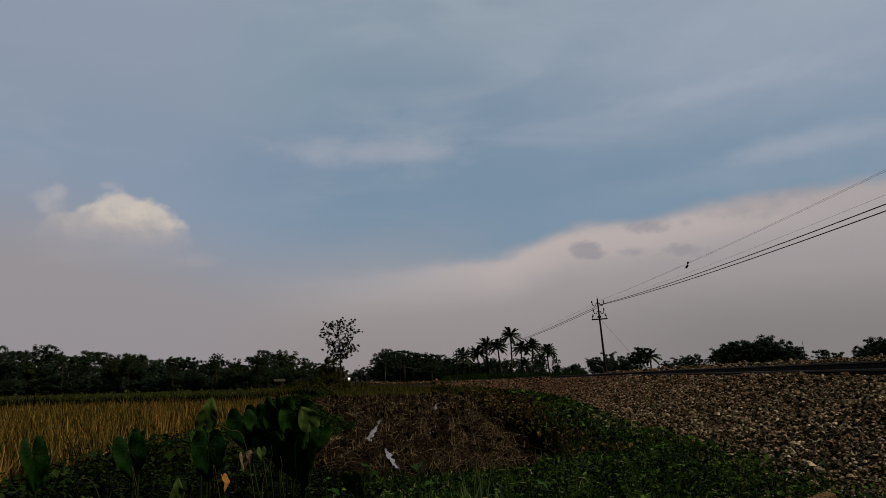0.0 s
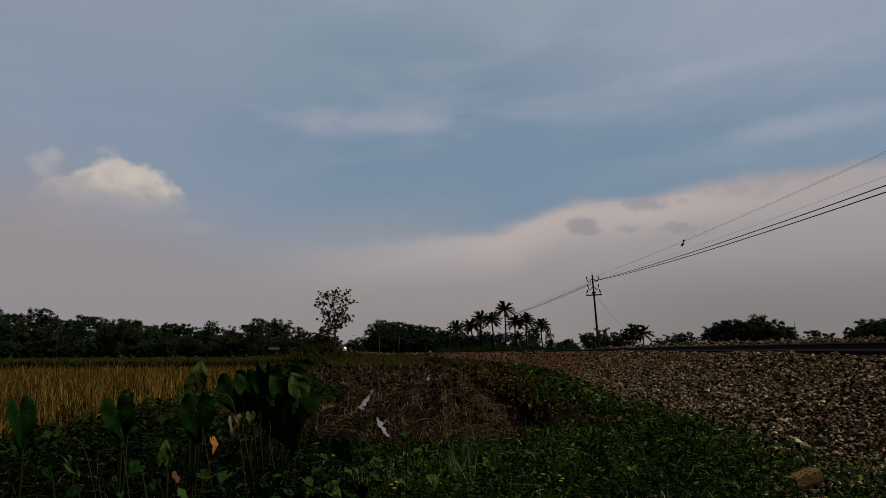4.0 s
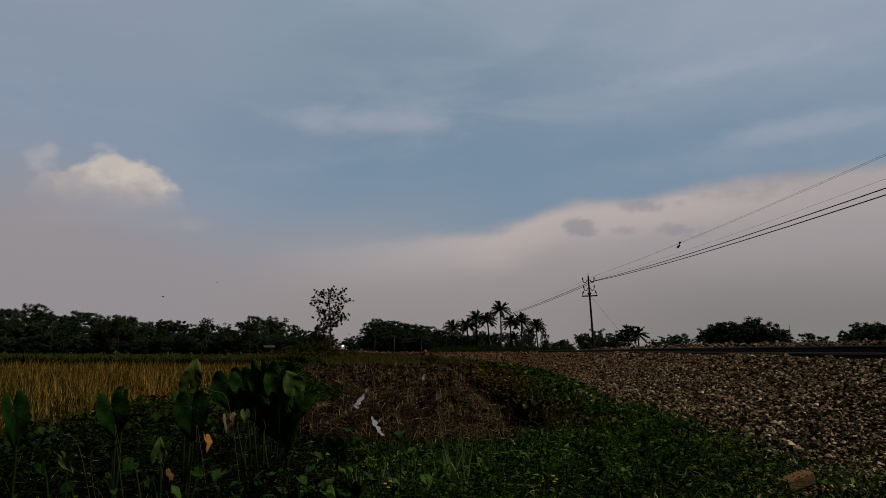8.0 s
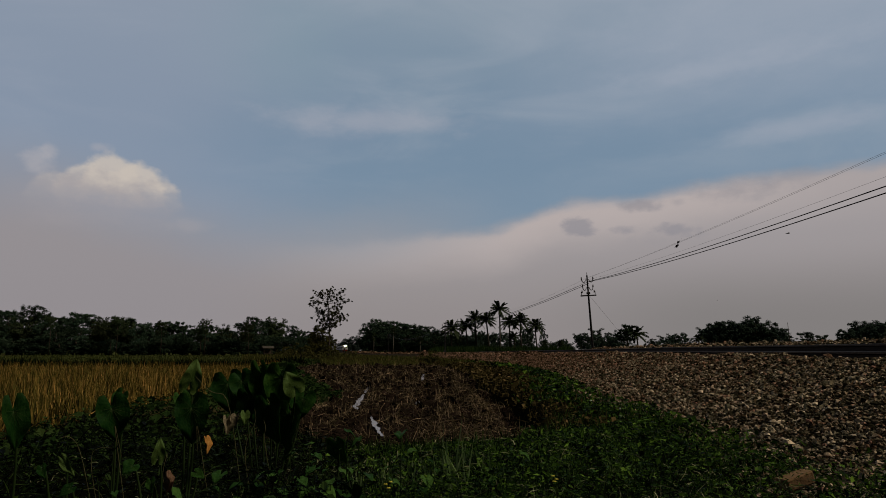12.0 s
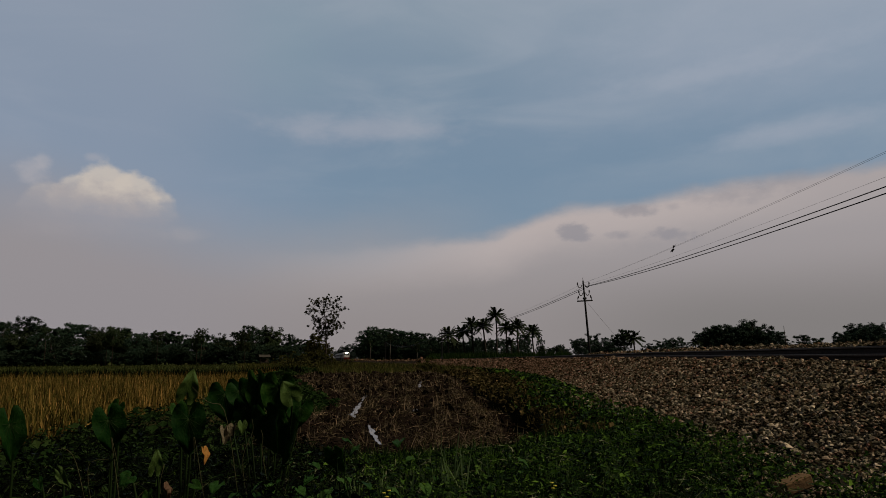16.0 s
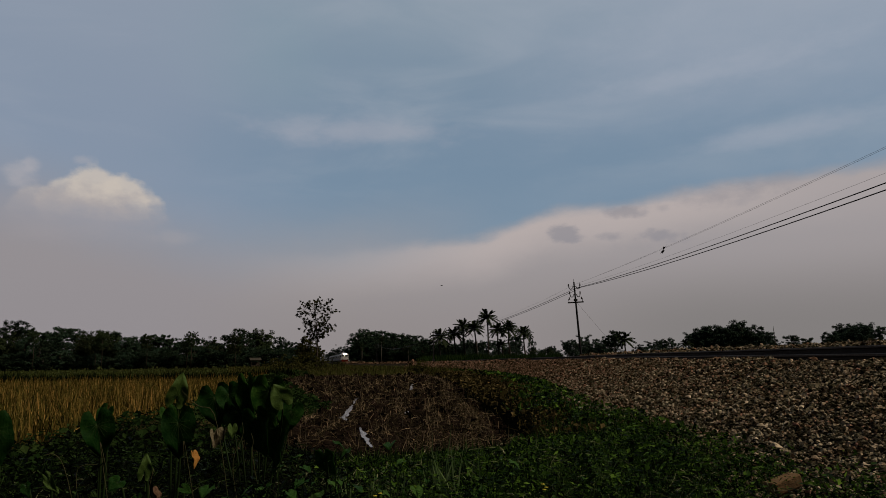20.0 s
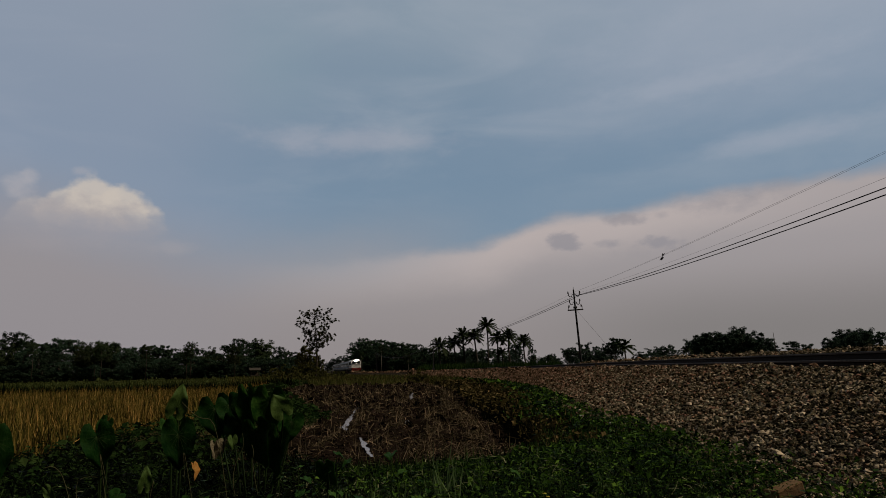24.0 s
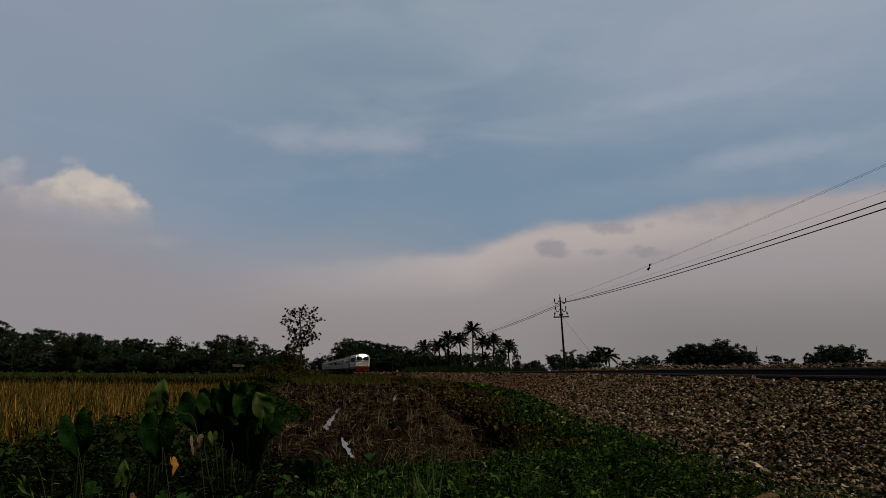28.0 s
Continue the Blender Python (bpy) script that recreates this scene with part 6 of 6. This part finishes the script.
def build_hut():
    x, y = spot(-22.1, 129)
    z = float(ground_z(x, y))
    h = tagged(new("field_hut"), "small thatched field hut on wooden posts", "hut")
    h.matrix_basis = pose(x, y, z, 0, 0, 32) @ Matrix.Diagonal((0.62, 0.62, 0.78, 1))
    for px in (-1.1, 1.1):
        for py in (-0.8, 0.8):
            part("post", cyl_bm(0.07, 0.06, (px, py, -0.1), (px, py, 1.85), 7), M_WOOD, h)
    part("floor_deck", box_bm(2.4, 1.8, 0.08, (0, 0, 0.6), 0.01), M_WOOD, h)
    part("back_wall", box_bm(2.3, 0.05, 0.7, (0, 0.8, 1.0), 0.01), M_WOOD, h)
    part("roof", box_bm(3.2, 1.30, 0.12, (0, -0.54, 1.98), 0.03, 1, Matrix.Rotation(radians(23), 4, "X")), M_THATCH, h, "weathered grey thatch")
    part("roof", box_bm(3.2, 1.30, 0.12, (0, 0.57, 1.98), 0.03, 1, Matrix.Rotation(radians(-23), 4, "X")), M_THATCH, h, "weathered grey thatch")


build_hut()


def build_kite():
    a = spot(10.15, 34.1)
    k = tagged(new("torn_kite"), "torn dark kite dangling from the telegraph wire", "kite")
    k.matrix_basis = pose(a[0], a[1], EYE + 0.1432 * 34.1, 0, 0, -10) @ Matrix.Diagonal((0.52, 0.6, 0.62, 1))
    for nm, pts, lab in (("wing", [(-0.02, 0.0), (0.14, 0.17), (0.19, 0.30), (0.07, 0.22), (-0.02, 0.28), (-0.06, 0.14)], ""), ("body", [(0.02, 0.02), (-0.16, -0.05), (-0.30, -0.26), (-0.18, -0.20), (-0.10, -0.27), (0.0, -0.14), (0.09, -0.06)], "")):
        bm = bmesh.new()
        f = bm.faces.new([bm.verts.new((p[0], 0.03 * math.sin(20 * p[0]), p[1])) for p in pts])
        e = bmesh.ops.extrude_face_region(bm, geom=[f])
        bmesh.ops.translate(bm, verts=[g for g in e["geom"] if isinstance(g, bmesh.types.BMVert)], vec=(0, 0.015, 0))
        part(nm, bm, M_KITE, k, lab)
    part("spar", cyl_bm(0.008, 0.006, (-0.28, 0.02, -0.24), (0.17, 0.02, 0.27), 5), M_WOOD, k)
    part("string", cyl_bm(0.004, 0.004, (0.1, 0.02, 0.2), (0.35, 0.02, 0.42), 4), M_WIRE, k)


build_kite()

# ---- train ----


def extrude_profile(pts, y0, y1, nose=0.0):
    """A body of cross-section pts (x, z) from y0 to y1; the front at y0 is drawn in by nose towards the roof."""
    pts = np.array(pts, dtype=float)
    n = len(pts)
    lo, hi = pts[:, 1].min(), pts[:, 1].max()
    f = np.clip((pts[:, 1] - lo) / (hi - lo), 0, 1)
    front = y0 + nose * np.clip((f - 0.45) / 0.55, 0, 1)
    V = np.concatenate([np.column_stack([pts[:, 0] * 0.97, front, pts[:, 1]]), np.column_stack([pts[:, 0], front + 0.12, pts[:, 1]]), np.column_stack([pts[:, 0], np.full(n, y1), pts[:, 1]])])
    i = np.arange(n)
    j = (i + 1) % n
    F = np.concatenate([np.stack([i, j, j + n, i + n], -1), np.stack([i + n, j + n, j + 2 * n, i + 2 * n], -1)])
    return V, [F, np.arange(n)[None, ::-1], (np.arange(n) + 2 * n)[None]]


def bogie(parent, y, wheels, r=0.42):
    b = part("bogie", box_bm(2.2, 1.4 * wheels, 0.32, (0, y, 0.62), 0.04), M_GREY, parent)
    for k in range(wheels):
        yy = y + (k - (wheels - 1) / 2) * 1.55
        for sx in (-0.55, 0.55):
            part("wheel", cyl_bm(r, r, (sx - 0.06, yy, r), (sx + 0.06, yy, r), 18), M_GREY, b)


def build_loco():
    """The engine's frame: its nose at y = 0 facing -y, rails at z = 0."""
    e = tagged(new("locomotive"), "white diesel locomotive with red skirt and lit headlights", "locomotive")
    prof = [(-1.37, 1.25), (1.37, 1.25), (1.37, 3.05), (1.22, 3.42), (0.75, 3.66), (-0.75, 3.66), (-1.22, 3.42), (-1.37, 3.05)]
    V, F = extrude_profile(prof, 0.25, 15.3, 0.45)
    body = obj("body", npmesh("body", V, F, M_WHITE), e)
    part("skirt", box_bm(2.70, 15.0, 0.50, (0, 7.8, 1.06), 0.05), M_RED, e, "dark red lower body")
    part("pilot", box_bm(2.5, 0.5, 0.75, (0, 0.35, 0.62), 0.06), M_RED, e, "dark red pilot plate")
    part("buffer_beam", box_bm(2.6, 0.25, 0.30, (0, 0.2, 1.02), 0.03), M_RED, e, "dark red buffer beam")
    part("coupler", box_bm(0.32, 0.5, 0.30, (0, -0.08, 0.82), 0.05), M_GREY, e)
    for sx in (-0.62, 0.62):
        w = part("windscreen", box_bm(1.10, 0.05, 0.74, (sx, 0.43, 2.80), 0.02, 1, Matrix.Rotation(radians(-14), 4, "X")), M_GLASS, e, "dark glass windscreen")
        part("wiper", cyl_bm(0.015, 0.012, (sx - 0.2, 0.36, 2.5), (sx + 0.1, 0.46, 2.95), 5), M_GREY, w)
    for sx in (-0.17, 0.17):
        part("headlight", cyl_bm(0.22, 0.22, (sx, 0.50, 3.36), (sx, 0.72, 3.36), 14), M_LAMP, e, "lit warm white headlight")
    part("headlight_hood", box_bm(0.95, 0.35, 0.10, (0, 0.78, 3.60), 0.03), M_GREY, e)
    for sx in (-0.95, 0.95):
        part("ditch_light", cyl_bm(0.09, 0.09, (sx, 0.05, 1.34), (sx, 0.25, 1.34), 12), M_PORC, e)
    part("nose_band", box_bm(2.62, 0.04, 0.10, (0, 0.232, 2.15), 0.01), M_GREY, e, "grey lettering band")
    part("handrail", cyl_bm(0.02, 0.02, (-1.1, 0.12, 1.7), (1.1, 0.12, 1.7), 6), M_GREY, e)
    for sx in (-1, 1):
        part("cab_window", box_bm(0.04, 0.9, 0.6, (sx * 1.375, 1.7, 2.75), 0.01), M_GLASS, e)
        part("cab_door", box_bm(0.04, 0.65, 1.7, (sx * 1.372, 2.9, 2.2), 0.01), M_GREY, e, "grey cab door")
        for k in range(6):
            part("grille", box_bm(0.04, 1.3, 0.85, (sx * 1.375, 4.4 + k * 1.6, 2.55), 0.01), M_GREY, e, "grey side grille")
        part("stripe", box_bm(0.035, 14.6, 0.22, (sx * 1.374, 7.9, 1.62), 0.005), M_ORANGEST, e, "orange side stripe")
        part("mirror", box_bm(0.12, 0.08, 0.3, (sx * 1.5, 0.9, 2.7), 0.02), M_GREY, e)
    part("roof_hood", box_bm(1.6, 11.0, 0.16, (0, 8.6, 3.70), 0.05), M_GREY, e, "sooty roof panel")
    part("exhaust", box_bm(0.5, 0.8, 0.2, (0, 7.0, 3.84), 0.04), M_GREY, e)
    part("fuel_tank", box_bm(2.3, 3.4, 0.6, (0, 7.8, 0.62), 0.12), M_GREY, e)
    bogie(e, 3.1, 3)
    bogie(e, 12.5, 3)
    return e


def build_coach():
    c = tagged(new("passenger_coach"), "silver passenger coach with a row of dark windows", "railway coach", "coaches of the train")
    prof = [(-1.49, 0.95), (1.49, 0.95), (1.49, 2.95), (1.30, 3.30), (0.8, 3.52), (-0.8, 3.52), (-1.30, 3.30), (-1.49, 2.95)]
    V, F = extrude_profile(prof, 0.3, 20.6)
    obj("body", npmesh("body", V, F, M_SILVER), c)
    part("roof", box_bm(2.3, 20.0, 0.10, (0, 10.4, 3.53), 0.04), M_ROOF, c, "pale grey roof")
    part("air_conditioner", box_bm(1.7, 2.6, 0.22, (0, 4.0, 3.64), 0.06), M_ROOF, c)
    part("air_conditioner", box_bm(1.7, 2.6, 0.22, (0, 17.0, 3.64), 0.06), M_ROOF, c)
    for sx in (-1, 1):
        for k in range(9):
            part("window", box_bm(0.04, 1.4, 0.95, (sx * 1.492, 2.9 + k * 1.82, 2.35), 0.03), M_GLASS, c)
        for yy in (1.15, 19.6):
            part("door", box_bm(0.04, 0.8, 1.9, (sx * 1.492, yy, 2.0), 0.02), M_ROOF, c, "pale grey door")
        part("stripe", box_bm(0.035, 20.0, 0.20, (sx * 1.492, 10.4, 1.5), 0.005), M_STRIPE, c, "blue side stripe")
    part("gangway", box_bm(1.3, 0.5, 2.2, (0, 0.1, 2.1), 0.05), M_GREY, c)
    part("underframe", box_bm(2.4, 12.0, 0.5, (0, 10.4, 0.68), 0.05), M_GREY, c)
    bogie(c, 3.2, 2)
    bogie(c, 17.6, 2)
    return c


LOCO = build_loco()
COACHES = [build_coach()]
COACHES += [copy_thing(COACHES[0], Matrix()) for _ in range(6)]


def build_bird():
    b = tagged(new("bird"), "small dark bird flying past", "bird", "birds in flight")
    V, F = tube([(0, -0.10, 0), (0, -0.05, 0.01), (0, 0.04, 0.01), (0, 0.12, 0), (0, 0.17, 0)], [0.008, 0.028, 0.032, 0.015, 0.004], 8)
    obj("body", npmesh("body", V, F, M_BIRD, True), b)
    for sx in (-1, 1):
        V = np.array([(0, -0.04, 0.01), (sx * 0.10, -0.06, 0.05), (sx * 0.24, 0.03, 0.02), (sx * 0.11, 0.03, 0.045), (0, 0.05, 0.01)])
        W = np.concatenate([V, V - np.array([0, 0, 0.006])])
        i = np.arange(5)
        j = (i + 1) % 5
        obj("wing", npmesh("wing", W, [i[None], i[None, ::-1] + 5, np.stack([i, j, j + 5, i + 5], -1)], M_BIRD), b)
    return b


BIRDS = [build_bird()]
BIRDS += [copy_thing(BIRDS[0], Matrix()) for _ in range(3)]

# bearing, slope over the eye and range at each time
FLIGHTS = [
    [(0.0, -160.0, 0.12, 60), (2.5, -52.0, 0.05, 50), (3.0, -27.25, 0.100, 46), (3.2, -17.1, 0.150, 45), (3.5, 7.9, 0.214, 45), (4.2, 50.0, 0.30, 55), (28.0, 60.0, 0.9, 400)],
    [(0.0, -60.0, 0.01, 300), (6.5, -42.0, 0.045, 75), (8.0, -30.0, 0.0668, 60), (9.0, -16.0, 0.03, 70), (28.0, 70.0, 0.3, 600)],
    [(0.0, -90.0, 0.1, 200), (9.0, -16.0, 0.09, 90), (10.0, -8.68, 0.1178, 65), (10.5, -3.9, 0.1105, 60), (11.0, 1.30, 0.1240, 55), (11.5, 7.8, 0.1400, 50), (13.0, 40.0, 0.16, 60), (28.0, 80.0, 0.5, 500)],
    [(0.0, -100.0, 0.1, 300), (18.0, -26.0, 0.022, 125), (19.3, -14.0, 0.06, 88), (20.0, -7.45, 0.1030, 70), (21.5, 15.0, 0.13, 70), (28.0, 90.0, 0.4, 500)],
]


def motions():
    # the train runs along the straight at a steady pace
    def at(s):
        x, y = track_xy(s, 0.0)
        return pose(float(x), float(y), float(rail_z(s)), 0, 0, math.degrees(TURN))
    for k, thing in enumerate([LOCO] + COACHES):
        back = 0.0 if k == 0 else 15.9 + (k - 1) * 20.9
        rows = []
        for t in range(0, 29, 2):
            nose = SARC + (139.6 + 16.3 * (28 - t) - EYY) / math.cos(TURN)
            rows.append((float(t), at(nose + back)))
        walk(thing, rows)
    for bird, flight in zip(BIRDS, FLIGHTS):
        pts = []
        for t, az, sl, d in flight:
            x, y = spot(az, d)
            pts.append((t, Vector((x, y, EYE + sl * d))))
        rows = []
        for i, (t, p) in enumerate(pts):
            q = pts[min(i + 1, len(pts) - 1)][1] - pts[max(i - 1, 0)][1]
            rows.append((t, pose(p.x, p.y, p.z, 0, 0, math.degrees(math.atan2(q.x, -q.y)))))
        walk(bird, rows)


motions()
